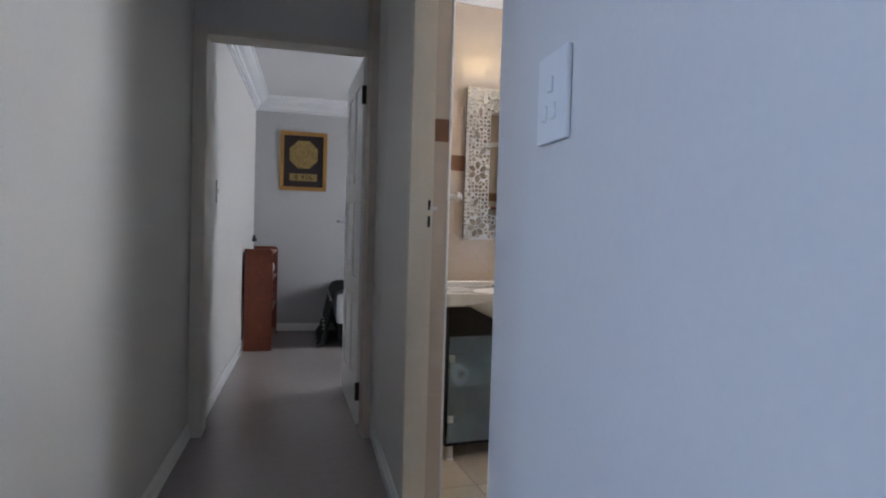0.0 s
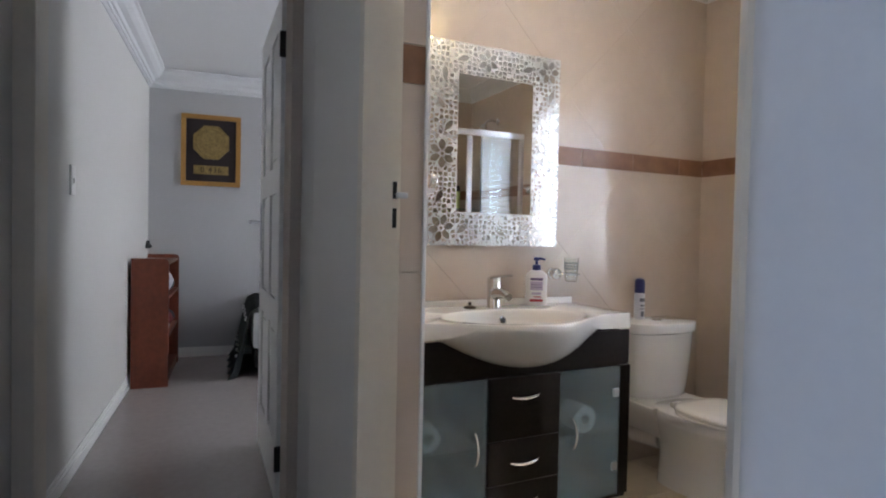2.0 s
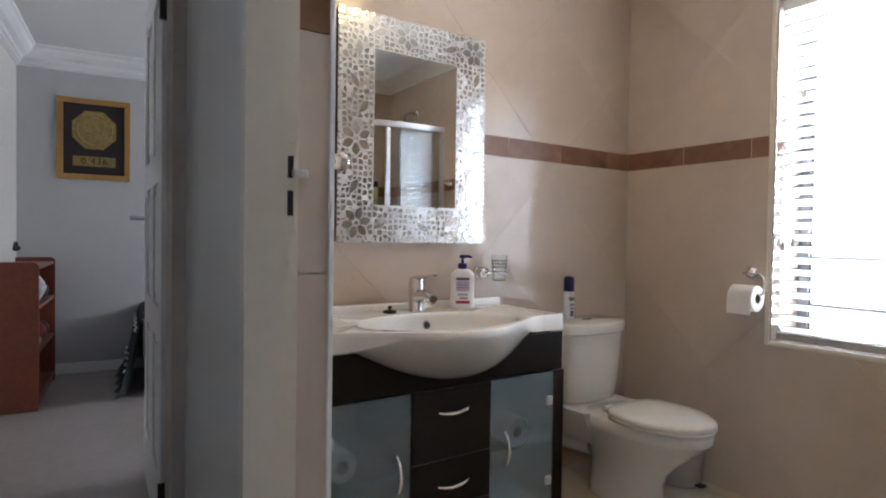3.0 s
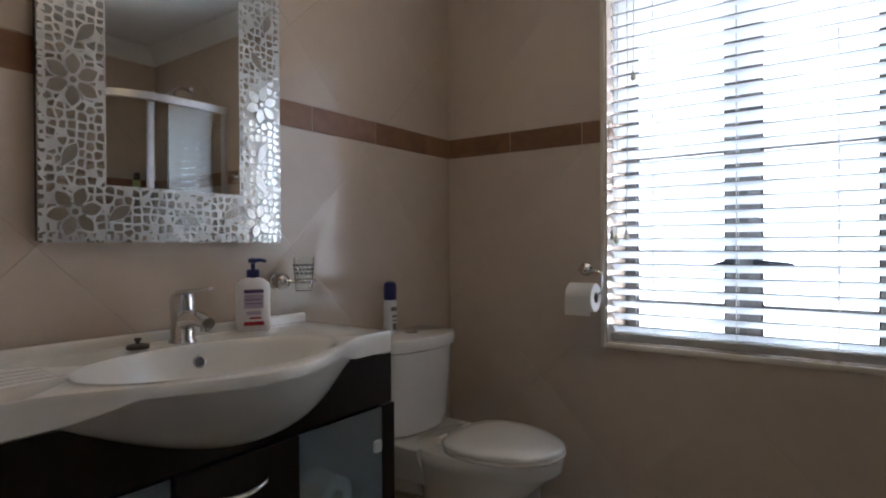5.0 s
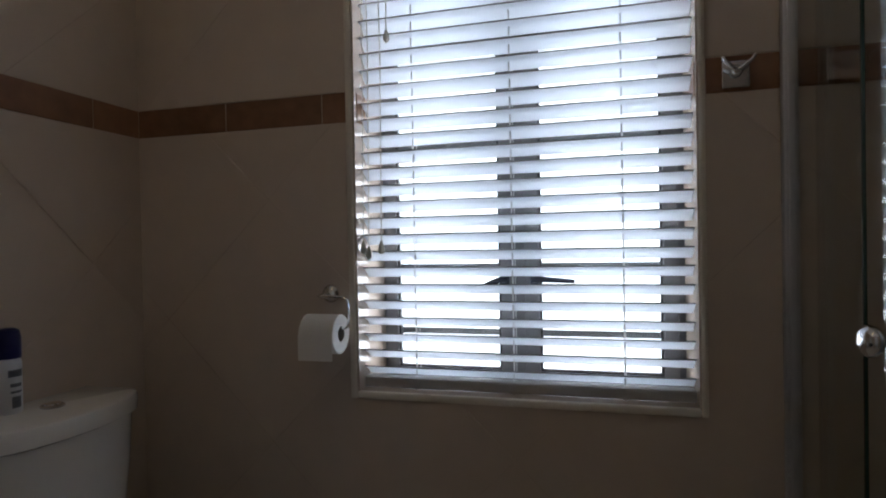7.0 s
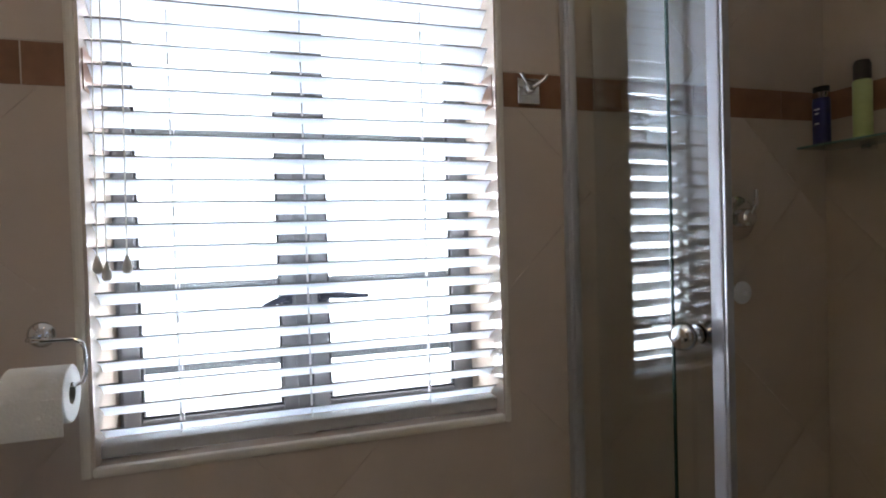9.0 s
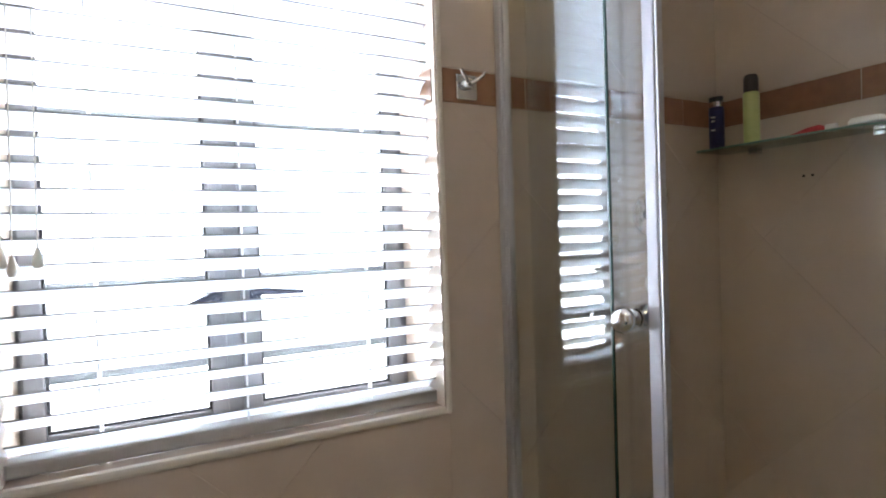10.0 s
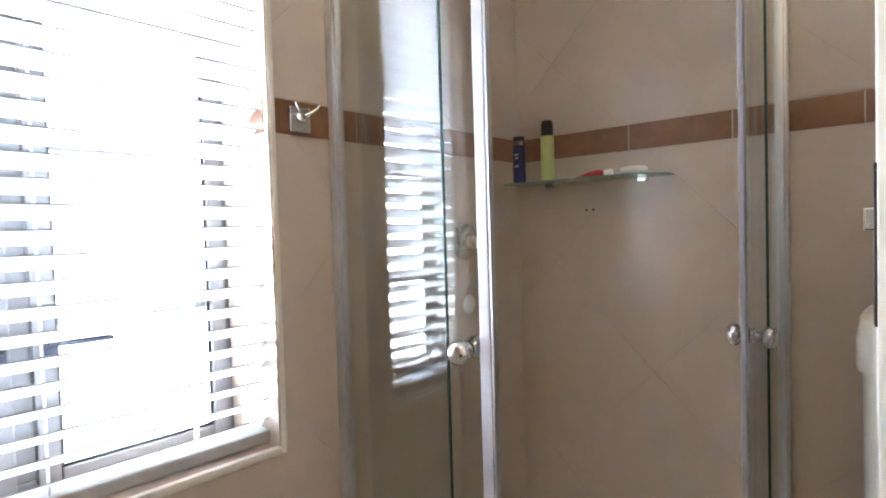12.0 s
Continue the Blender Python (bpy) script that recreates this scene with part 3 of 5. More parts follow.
def dip(x):
    k = min(1, abs(x - 1.338) / 0.39)
    return 0.5 * (1 + math.cos(math.pi * k))


def bow_handle(parent, p, horizontal, length=0.105):
    pts = []
    for k in range(13):
        u = k / 12
        o = (u - 0.5) * length
        h = 0.026 * math.sin(math.pi * u) ** 0.6
        pts.append((p[0] + o, p[1] - h, p[2] + 0.012 * (u - 0.3) * (1 if u > 0.3 else 0)) if horizontal else (p[0], p[1] - h, p[2] + o))
    local_tube("handle", pts, [0.0045 + 0.0015 * math.sin(math.pi * k / 12) for k in range(13)], CHROME, parent, "curved chrome bow handle")


for z0d, z1d, hz in ((0.378, 0.598, 0.525), (0.222, 0.374, 0.292), (0.092, 0.218, 0.152)):
    d = part("drawer", boxes((1.194, 1.495, VF - 0.02, VF - 0.0005, z0d, z1d), bevel=0.002), WENGE, van)
    bow_handle(d, (1.347, VF - 0.019, hz), True, 0.115)
for a, b, hx, cx in ((VX0 + 0.004, 1.19, 1.143, VX0 + 0.02), (1.499, 1.787, 1.561, 1.768)):
    d = part("glass_door", boxes((a, b, VF - 0.014, VF - 0.008, 0.092, 0.597), bevel=0.0012), FROST, van, "frosted teal glass cabinet door")
    bow_handle(d, (hx, VF - 0.014, 0.358), False, 0.115)
    for z in (0.205, 0.494):
        bm = bmesh.new()
        box(bm, cx - 0.014, cx + 0.014, VF - 0.021, VF - 0.004, z - 0.0165, z + 0.0165, 0.006)
        part("hinge_clip", bm, CLIP, d, "milky plastic glass-door hinge clip")
part("side_return", boxes((1.789, VX1, VF - 0.016, VF - 0.0005, 0.092, 0.6), bevel=0.0015), WENGE, van)
for x in (0.935, 1.805):
    for y in (2.615, 2.94):
        part("leg", lathe(bmesh.new(), [(0.024, 0), (0.024, 0.006), (0.019, 0.01), (0.019, 0.0715)], 18, pose(x, y, 0)), STEEL, van, "short brushed steel leg", smooth=40)
ROLL_PAPER = material("tissue_paper", (0.82, 0.80, 0.76), 0.95, vary=0.03, grain=200, bump=0.2)


def paper_roll(name, label, m, r=0.052, w=0.098):
    ob = thing(name, label, "toilet paper", m)
    bm = bmesh.new()
    prof = [(0.02, -w / 2), (r - 0.002, -w / 2), (r, -w / 2 + 0.002), (r, w / 2 - 0.002), (r - 0.002, w / 2), (0.02, w / 2)]
    seg = 40
    rings = [[bm.verts.new((rr * math.cos(2 * math.pi * k / seg), rr * math.sin(2 * math.pi * k / seg), z)) for k in range(seg)] for rr, z in prof]
    for a, b in zip(rings, rings[1:] + rings[:1]):
        for k in range(seg):
            bm.faces.new((a[k], a[(k + 1) % seg], b[(k + 1) % seg], b[k]))
    part("paper", bm, ROLL_PAPER, ob, smooth=40)
    bm = bmesh.new()
    lathe(bm, [(0.0195, -w / 2 + 0.001), (0.0195, w / 2 - 0.001)], 24)
    bmesh.ops.delete(bm, geom=[f for f in bm.faces if len(f.verts) > 4], context="FACES")
    part("core", bm, material("grey_cardboard", (0.32, 0.28, 0.22), 0.9, vary=0.1), ob, "cardboard core")
    return ob


paper_roll("paper_roll", "spare white toilet roll behind the frosted glass", pose(1.625, 2.636, 0.4025, 90, 0, 0))
paper_roll("paper_roll", "spare white toilet roll behind the frosted glass", pose(0.985, 2.668, 0.4025, 90, 0, 0), 0.045)
part("shelf", boxes((0.925, 1.182, VF + 0.002, VB - 0.01, 0.345, 0.357)), WENGE, van)
part("shelf", boxes((1.505, 1.818, VF + 0.002, VB - 0.01, 0.338, 0.35)), WENGE, van)

# ceramic basin: deck with a bowed front, belly, bowl and back rim
basin = thing("basin", "white ceramic bow-fronted washbasin set on the vanity cabinet", "basin")
BX0, BX1, BYB, DECK, BC = 0.888, 1.85, 2.982, 0.802, 1.338


def front_y(x):
    return 2.583 - 0.165 * dip(x) ** 0.75


bm = bmesh.new()
outline = [(BX0, BYB), (BX0, 2.60), (BX0 + 0.006, 2.589), (BX0 + 0.018, 2.583)]
outline += [(x, front_y(x)) for x in [BX0 + 0.03 + (BX1 - BX0 - 0.06) * k / 60 for k in range(61)]]
outline += [(BX1 - 0.018, 2.583), (BX1 - 0.006, 2.589), (BX1, 2.60), (BX1, BYB)]
no = len(outline)
cx, cy = BC, 2.70
levels = [(1.0, DECK - 0.058), (1.0, DECK - 0.012), (0.998, DECK - 0.005), (0.993, DECK - 0.001), (0.986, DECK)]
prev = None
for f, z in levels:
    r = [bm.verts.new((cx + (x - cx) * f, cy + (y - cy) * f if y < cy else y, z + (0.036 * min(1, 3 * dip(x)) if z < DECK - 0.05 and y < cy else 0))) for x, y in outline]
    if prev:
        for i in range(no):
            bm.faces.new((prev[i], prev[(i + 1) % no], r[(i + 1) % no], r[i]))
    prev = r
NB = 56
EX, EY, RX, RY = 1.35, 2.665, 0.30, 0.175
bowl = []
for f, z in ((1.0, DECK), (0.975, DECK - 0.004), (0.95, DECK - 0.014), (0.90, DECK - 0.04), (0.82, DECK - 0.075), (0.66, DECK - 0.105), (0.40, DECK - 0.122), (0.12, DECK - 0.128), (0.06, DECK - 0.13)):
    bowl.append([bm.verts.new((EX + RX * f * math.cos(2 * math.pi * k / NB), EY + RY * f * math.sin(2 * math.pi * k / NB) * (1.0 if math.sin(2 * math.pi * k / NB) > 0 else 1.12), z)) for k in range(NB)])
for a, b in zip(bowl, bowl[1:]):
    for k in range(NB):
        bm.faces.new((a[k], b[k], b[(k + 1) % NB], a[(k + 1) % NB]))
bm.faces.new(bowl[-1])
bm.edges.ensure_lookup_table()
edges = [bm.edges.get((prev[i], prev[(i + 1) % no])) for i in range(no)] + [bm.edges.get((bowl[0][k], bowl[0][(k + 1) % NB])) for k in range(NB)]
bmesh.ops.triangle_fill(bm, edges=edges, use_beauty=True)
part("deck", bm, CERAMIC, basin, smooth=35)
bm = bmesh.new()
rows, NX, NU = [], 44, 9
for i in range(NX + 1):
    x = BC - 0.385 + 0.77 * i / NX
    fy, zb = front_y(x) + 0.0012, DECK - 0.057 - 0.118 * dip(x) ** 0.55
    rows.append([bm.verts.new((x + (BC - x) * 0.10 * (k / NU) ** 2, fy + (2.64 - fy) * (k / NU) ** 2.6, DECK - 0.02 + (zb - DECK + 0.02) * math.sin(math.pi / 2 * k / NU) ** 1.15)) for k in range(NU + 1)])
for p, q in zip(rows, rows[1:]):
    for k in range(NU):
        bm.faces.new((p[k], q[k], q[k + 1], p[k + 1]))
bmesh.ops.solidify(bm, geom=bm.faces[:], thickness=-0.006)
part("belly", bm, CERAMIC, basin, smooth=60)
bm = bmesh.new()
box(bm, BX0 + 0.004, BX1 - 0.004, 2.952, BYB - 0.001, DECK - 0.01, DECK + 0.026, 0.009, 3)
part("back_rim", bm, CERAMIC, basin, smooth=50)
for k in range(5):
    bm = bmesh.new()
    box(bm, 0.925, 1.06, 2.70 + k * 0.035, 2.712 + k * 0.035, DECK - 0.002, DECK + 0.003, 0.0022)
    part("drain_rib", bm, CERAMIC, basin)
bm = bmesh.new()
lathe(bm, [(0.0165, 0), (0.0165, 0.0035), (0.0125, 0.0045), (0.012, 0.0015)], 22, pose(1.395, 2.8215, DECK - 0.043, 68, 0, 0))
part("overflow_ring", bm, CHROME, basin, "chrome overflow ring", smooth=40)
part("overflow_hole", lathe(bmesh.new(), [(0.0118, 0), (0.0118, 0.004)], 20, pose(1.395, 2.8212, DECK - 0.043, 68, 0, 0)), BLACK, basin)
part("drain", lathe(bmesh.new(), [(0.022, 0), (0.022, 0.003), (0.016, 0.004)], 22, pose(EX, EY, DECK - 0.131)), CHROME, basin, "chrome drain", smooth=40)

# mixer tap
tap = thing("mixer_tap", "chrome single-lever basin mixer tap on the washbasin", "tap", pose(1.395, 2.893, DECK))
part("body", lathe(bmesh.new(), [(0.033, 0), (0.033, 0.004), (0.029, 0.009), (0.027, 0.05), (0.0285, 0.075), (0.030, 0.105), (0.026, 0.120), (0.014, 0.128)], 26), CHROME, tap, smooth=40)
part("spout", loft(bmesh.new(), [[(w * math.cos(q), y, z + h * math.sin(q)) for q in [2 * math.pi * k / 16 for k in range(16)]] for y, z, w, h in ((-0.005, 0.052, 0.024, 0.030), (-0.045, 0.062, 0.022, 0.023), (-0.085, 0.062, 0.020, 0.018), (-0.115, 0.054, 0.017, 0.014))]), CHROME, tap, smooth=60)
part("aerator", lathe(bmesh.new(), [(0.011, -0.014), (0.012, -0.012), (0.012, 0.0)], 18, pose(0, -0.102, 0.048)), CHROME, tap, smooth=40)
part("lever", loft(bmesh.new(), [[(w * math.cos(q), y, z + h * math.sin(q)) for q in [2 * math.pi * k / 14 for k in range(14)]] for y, z, w, h in ((0.012, 0.118, 0.02, 0.012), (-0.03, 0.127, 0.016, 0.008), (-0.08, 0.134, 0.010, 0.0045), (-0.125, 0.139, 0.007, 0.003))]), CHROME, tap, smooth=60)

plug = thing("basin_plug", "dark brown rubber basin plug lying on the washbasin", "plug", pose(1.281, 2.886, DECK + 0.001))
RUBBER = material("dark_brown_rubber", (0.035, 0.02, 0.014), 0.5, vary=0.2)
part("stopper", lathe(bmesh.new(), [(0.024, 0), (0.0255, 0.003), (0.023, 0.009), (0.011, 0.012)], 22), RUBBER, plug, smooth=40)
part("knob", lathe(bmesh.new(), [(0.005, 0.011), (0.005, 0.017), (0.009, 0.02), (0.006, 0.025)], 14), RUBBER, plug, smooth=40)

# soap bottle with pump
soap = thing("soap_bottle", "white plastic pump bottle with a navy pump and printed label", "bottle", pose(1.612, 2.905, DECK, 0, 0, -32))
WHITE_PLASTIC = material("white_bottle_plastic", (0.82, 0.80, 0.79), 0.3, vary=0.02)


def oval(w, d, z, n=28, p=3.0):
    pts = []
    for k in range(n):
        a = 2 * math.pi * k / n
        c, s = math.cos(a), math.sin(a)
        pts.append((w * math.copysign(abs(c) ** (2 / p), c), d * math.copysign(abs(s) ** (2 / p), s), z))
    return pts


part("body", loft(bmesh.new(), [oval(w, d, z) for w, d, z in ((0.044, 0.024, 0), (0.0475, 0.027, 0.004), (0.0475, 0.027, 0.02), (0.046, 0.026, 0.07), (0.0475, 0.026, 0.118), (0.044, 0.0245, 0.134), (0.030, 0.019, 0.146), (0.0165, 0.0155, 0.151))]), WHITE_PLASTIC, soap, smooth=50)
part("collar", lathe(bmesh.new(), [(0.0165, 0.150), (0.018, 0.152), (0.018, 0.170), (0.014, 0.174)], 22), NAVY, soap, "navy screw collar", smooth=40)
bm = bmesh.new()
lathe(bm, [(0.006, 0.172), (0.006, 0.19), (0.013, 0.193), (0.0135, 0.202), (0.008, 0.206)], 18)
tube(bm, [(0, 0, 0.199), (0.02, -0.004, 0.2), (0.036, -0.008, 0.196)], [0.0065, 0.0055, 0.0045], 10)
part("pump_head", bm, NAVY, soap, "navy pump head", smooth=50)
INK_P, INK_R, INK_G = (material(n, c, 0.4, vary=0.1) for n, c in (("purple_grey_ink", (0.10, 0.06, 0.16)), ("red_ink", (0.42, 0.02, 0.03)), ("pale_lilac_ink", (0.5, 0.42, 0.55))))
for nm, ink, b in (("label_shape", INK_P, (-0.026, 0.026, -0.0292, -0.0265, 0.108, 0.118)), ("label_shape", INK_G, (-0.026, 0.026, -0.0288, -0.0262, 0.066, 0.104)), ("label_shape", INK_R, (-0.027, 0.027, -0.0295, -0.0268, 0.018, 0.029)),
                   ("label_shape", INK_P, (-0.022, 0.018, -0.0293, -0.0266, 0.088, 0.091)), ("label_shape", INK_P, (-0.022, 0.022, -0.0293, -0.0266, 0.078, 0.0805)), ("label_shape", INK_R, (-0.012, 0.02, -0.0293, -0.0266, 0.036, 0.041)), ("label_shape", INK_G, (-0.02, 0.02, -0.0293, -0.0266, 0.048, 0.058))):
    part(nm, boxes(b, bevel=0.001), ink, soap)

# tumbler in its chrome wall holder
holder = thing("tumbler_holder", "chrome wall bracket holding a cut-glass tumbler", "holder", pose(1.812, VY - 0.001, 0.92))
part("rosette", lathe(bmesh.new(), [(0.024, 0), (0.026, 0.003), (0.024, 0.012), (0.012, 0.018)], 22, pose(-0.062, 0, 0.012, 90, 0, 0)), CHROME, holder, smooth=40)
bm = bmesh.new()
ball(bm, (-0.062, -0.036, 0.012), 0.026)
part("boss", bm, CHROME, holder, smooth=60)
local_tube("arm", [(-0.062, -0.045, 0.012), (-0.045, -0.062, 0.012), (-0.034, -0.064, 0.012)], 0.006, CHROME, holder)
part("ring", tube(bmesh.new(), [(0.0335 * math.cos(a), -0.065 + 0.0335 * math.sin(a), 0.012) for a in [2 * math.pi * k / 28 for k in range(29)]], 0.0055, 8), CHROME, holder, smooth=60)
tumbler = thing("tumbler", "clear cut-glass tumbler with a diamond pattern", "glass", pose(1.812, VY - 0.066, 0.90))
bm = bmesh.new()
prof = [(0.024, 0), (0.026, 0.002), (0.032, 0.105), (0.0305, 0.105), (0.0245, 0.008), (0.001, 0.008)]
lathe(bm, prof, 32)
part("glass_body", bm, glass_material("tumbler_glass", (0.96, 0.98, 0.97), 0.02), tumbler, smooth=40)
for z in (0.055, 0.068, 0.081):
    for k in range(14):
        a = 2 * math.pi * k / 14 + z * 20
        r = 0.0265 + 0.0055 * z / 0.1
        bm = bmesh.new()
        box(bm, -0.004, 0.004, -0.0008, 0.0008, -0.0025, 0.0025)
        bmesh.ops.transform(bm, matrix=pose(r * math.cos(a) * 1.02, r * math.sin(a) * 1.02, z, 0, 0, math.degrees(a) + 90) @ pose(0, 0, 0, 0, 35, 0), verts=bm.verts)
        part("cut", bm, material("etched_glass", (0.12, 0.125, 0.125), 0.4) if (k == 0 and z < 0.06) else bpy.data.materials["etched_glass"], tumbler)

# mirror with an etched mosaic border
mirror = thing("wall_mirror", "frameless wall mirror with an etched white mosaic and flower border", "mirror")
MX0, MX1, MZ0, MZ1, IX0, IX1, IZ0, IZ1, MYF = 1.107, 1.749, 1.052, 1.876, 1.246, 1.607, 1.188, 1.750, 2.957
MOSAIC = bpy.data.materials.new("etched_mosaic_mirror")
MOSAIC.use_nodes = True
nt = MOSAIC.node_tree
pb = nt.nodes["Principled BSDF"]
tc = nt.nodes.new("ShaderNodeTexCoord")
mp = nt.nodes.new("ShaderNodeMapping")
mp.inputs["Scale"].default_value = (1, 0, 1)
nt.links.new(tc.outputs["Object"], mp.inputs[0])
vo = nt.nodes.new("ShaderNodeTexVoronoi")
vo.feature = "DISTANCE_TO_EDGE"
vo.inputs["Scale"].default_value, vo.inputs["Randomness"].default_value = 48, 0.5
nt.links.new(mp.outputs[0], vo.inputs["Vector"])
vc = nt.nodes.new("ShaderNodeTexVoronoi")
vc.inputs["Scale"].default_value, vc.inputs["Randomness"].default_value = 48, 0.5
nt.links.new(mp.outputs[0], vc.inputs["Vector"])
th = nt.nodes.new("ShaderNodeMapRange")
th.inputs["From Min"].default_value, th.inputs["From Max"].default_value = 0.115, 0.155
nt.links.new(vo.outputs["Distance"], th.inputs["Value"])
mx = nt.nodes.new("ShaderNodeMix")
mx.data_type = "RGBA"
mx.inputs["A"].default_value, mx.inputs["B"].default_value = (0.58, 0.575, 0.56, 1), (0.86, 0.86, 0.84, 1)
nt.links.new(th.outputs[0], mx.inputs["Factor"])
nt.links.new(mx.outputs["Result"], pb.inputs["Base Color"])
mt = nt.nodes.new("ShaderNodeMapRange")
mt.inputs["To Min"].default_value, mt.inputs["To Max"].default_value = 0.72, 1.0
nt.links.new(th.outputs[0], mt.inputs["Value"])
nt.links.new(mt.outputs[0], pb.inputs["Metallic"])
rg = nt.nodes.new("ShaderNodeMapRange")
rg.inputs["To Min"].default_value, rg.inputs["To Max"].default_value = 0.42, 0.10
nt.links.new(th.outputs[0], rg.inputs["Value"])
nt.links.new(rg.outputs[0], pb.inputs["Roughness"])
tl = nt.nodes.new("ShaderNodeBump")
tl.inputs["Strength"].default_value, tl.inputs["Distance"].default_value = 0.22, 0.002
nt.links.new(vc.outputs["Distance"], tl.inputs["Height"])
nt.links.new(tl.outputs[0], pb.inputs["Normal"])
part("backing", boxes((MX0 + 0.004, MX1 - 0.004, 2.964, VY - 0.002, MZ0 + 0.004, MZ1 - 0.004)), BLACK, mirror)
part("mirror_plate", boxes((IX0, IX1, MYF, 2.964, IZ0, IZ1)), MIRROR, mirror)
for b in ((MX0, IX0, MZ0, MZ1), (IX1, MX1, MZ0, MZ1), (IX0, IX1, MZ0, IZ0), (IX0, IX1, IZ1, MZ1)):
    part("mosaic_border", boxes((b[0], b[1], MYF, 2.964, b[2], b[3])), MOSAIC, mirror, "white etched mosaic mirror border")
ETCH = material("frosted_etching", (0.58, 0.575, 0.56), 0.42, metal=0.72, vary=0.03, bump=0)
PETAL = material("satin_mirror_petal", (0.80, 0.80, 0.78), 0.16, metal=1.0, vary=0.05, bump=0)
for b in ((IX0 - 0.003, IX0, IZ0, IZ1), (IX1, IX1 + 0.003, IZ0, IZ1), (IX0, IX1, IZ0 - 0.003, IZ0), (IX0, IX1, IZ1, IZ1 + 0.003)):
    part("inner_line", boxes((b[0], b[1], MYF - 0.0012, MYF - 0.0003, b[2], b[3])), ETCH, mirror)
random.seed(5)


def petal_shape(length, width):
    return [(length * (0.12 + 0.88 * k / 8), width * math.sin(math.pi * (k / 8) ** 1.25) * 0.5) for k in range(9)] + [(length * (0.12 + 0.88 * k / 8), -width * math.sin(math.pi * (k / 8) ** 1.25) * 0.5) for k in range(7, 0, -1)]


def flat_piece(name, pts, cx, cz, ang, y, mat, parent):
    bm = bmesh.new()
    ca, sa = math.cos(ang), math.sin(ang)
    f = [bm.verts.new((cx + u * ca - v * sa, y, cz + u * sa + v * ca)) for u, v in pts]
    g = [bm.verts.new((p.co.x, y + 0.0008, p.co.z)) for p in f]
    bm.faces.new(f), bm.faces.new(g[::-1])
    for i in range(len(f)):
        bm.faces.new((f[i], f[(i + 1) % len(f)], g[(i + 1) % len(f)], g[i]))
    return part(name, bm, mat, parent)


def flower(cx, cz, r, turn):
    def disc(q):
        return [(q * math.cos(2 * math.pi * k / 14), q * math.sin(2 * math.pi * k / 14)) for k in range(14)]
    base = flat_piece("flower", disc(0.3 * r), cx, cz, 0, MYF - 0.0015, ETCH, mirror)
    for k in range(6):
        a = turn + k * math.pi / 3
        flat_piece("petal_edge", petal_shape(r * 1.12, r * 0.66), cx, cz, a, MYF - 0.0016 - 0.0001 * k, ETCH, base)
        flat_piece("petal", petal_shape(r, r * 0.50), cx, cz, a, MYF - 0.0032 - 0.0001 * k, PETAL, base)
    flat_piece("flower_centre", disc(0.24 * r), cx, cz, 0, MYF - 0.0046, ETCH, base)
    flat_piece("flower_eye", disc(0.12 * r), cx, cz, 0, MYF - 0.0056, PETAL, base)


def leaf_motif(cx, cz, ang, l=0.075):
    base = flat_piece("leaf_motif", [(u - l * 0.56, v) for u, v in petal_shape(l * 1.12, l * 0.46)], cx, cz, ang, MYF - 0.0015, ETCH, mirror)
    flat_piece("leaf_face", [(u - l * 0.5, v) for u, v in petal_shape(l, l * 0.36)], cx, cz, ang, MYF - 0.0026, PETAL, base)


for f in ((1.178, 1.122, 0.058, 0.2), (1.176, 1.42, 0.06, 0.5), (1.685, 1.812, 0.055, 0.1), (1.68, 1.46, 0.056, 0.4), (1.665, 1.115, 0.05, 0.3), (1.38, 1.815, 0.05, 0.6)):
    flower(*f)
for f in ((1.27, 1.118, 0.65), (1.165, 1.245, 1.05), (1.20, 1.53, 0.9), (1.165, 1.63, -1.0), (1.185, 1.735, 1.6), (1.57, 1.805, 0.35), (1.70, 1.70, 1.25), (1.67, 1.58, 2.2), (1.575, 1.13, 0.5), (1.68, 1.31, 1.2), (1.26, 1.81, 0.3), (1.45, 1.115, -0.5), (1.68, 1.22, 2.1)):
    leaf_motif(*f)

# a row of short etched dashes runs round the outer edge
for k in range(34):
    x = MX0 + 0.012 + k * (MX1 - MX0 - 0.024) / 33
    part("edge_dash", boxes((x - 0.0045, x + 0.0045, MYF - 0.0012, MYF - 0.0003, MZ0 + 0.003, MZ0 + 0.019)), ETCH, mirror)
for k in range(40):
    z = MZ0 + 0.03 + k * (MZ1 - MZ0 - 0.04) / 39
    for x in (MX0 + 0.002, MX1 - 0.016):
        part("edge_dash", boxes((x, x + 0.014, MYF - 0.0012, MYF - 0.0003, z - 0.005, z + 0.005)), ETCH, mirror)

# it hangs a touch out of line with the wall
mirror.matrix_basis = pose(1.428, 2.97, 0, 0, 0, -0.35) @ pose(-1.428, -2.97, 0)

# towel rail on the wall beside the vanity
trail = thing("towel_rail", "chrome towel rail on the tiled wall", "towel rail", pose(BX, 2.25, 1.234))
local_tube("rail", [(0.12, 0.02, 0), (0.12, 0.52, 0)], 0.0085, CHROME, trail)
for y in (0.0, 0.54):
    bm = bmesh.new()
    ball(bm, (0.12, y, 0), 0.021)
    part("end_ball", bm, CHROME, trail, smooth=60)
    post = local_tube("bracket", [(0.0, y, 0), (0.105, y, 0)], 0.011, CHROME, trail)
    part("rosette", lathe(bmesh.new(), [(0.026, 0), (0.026, 0.006), (0.016, 0.012)], 22, pose(0.0005, y, 0, 0, 90, 0)), CHROME, post, smooth=40)

# ---- toilet ----
wc = thing("toilet", "white ceramic close-coupled toilet with the lid down", "toilet", pose(2.298, 0, 0))


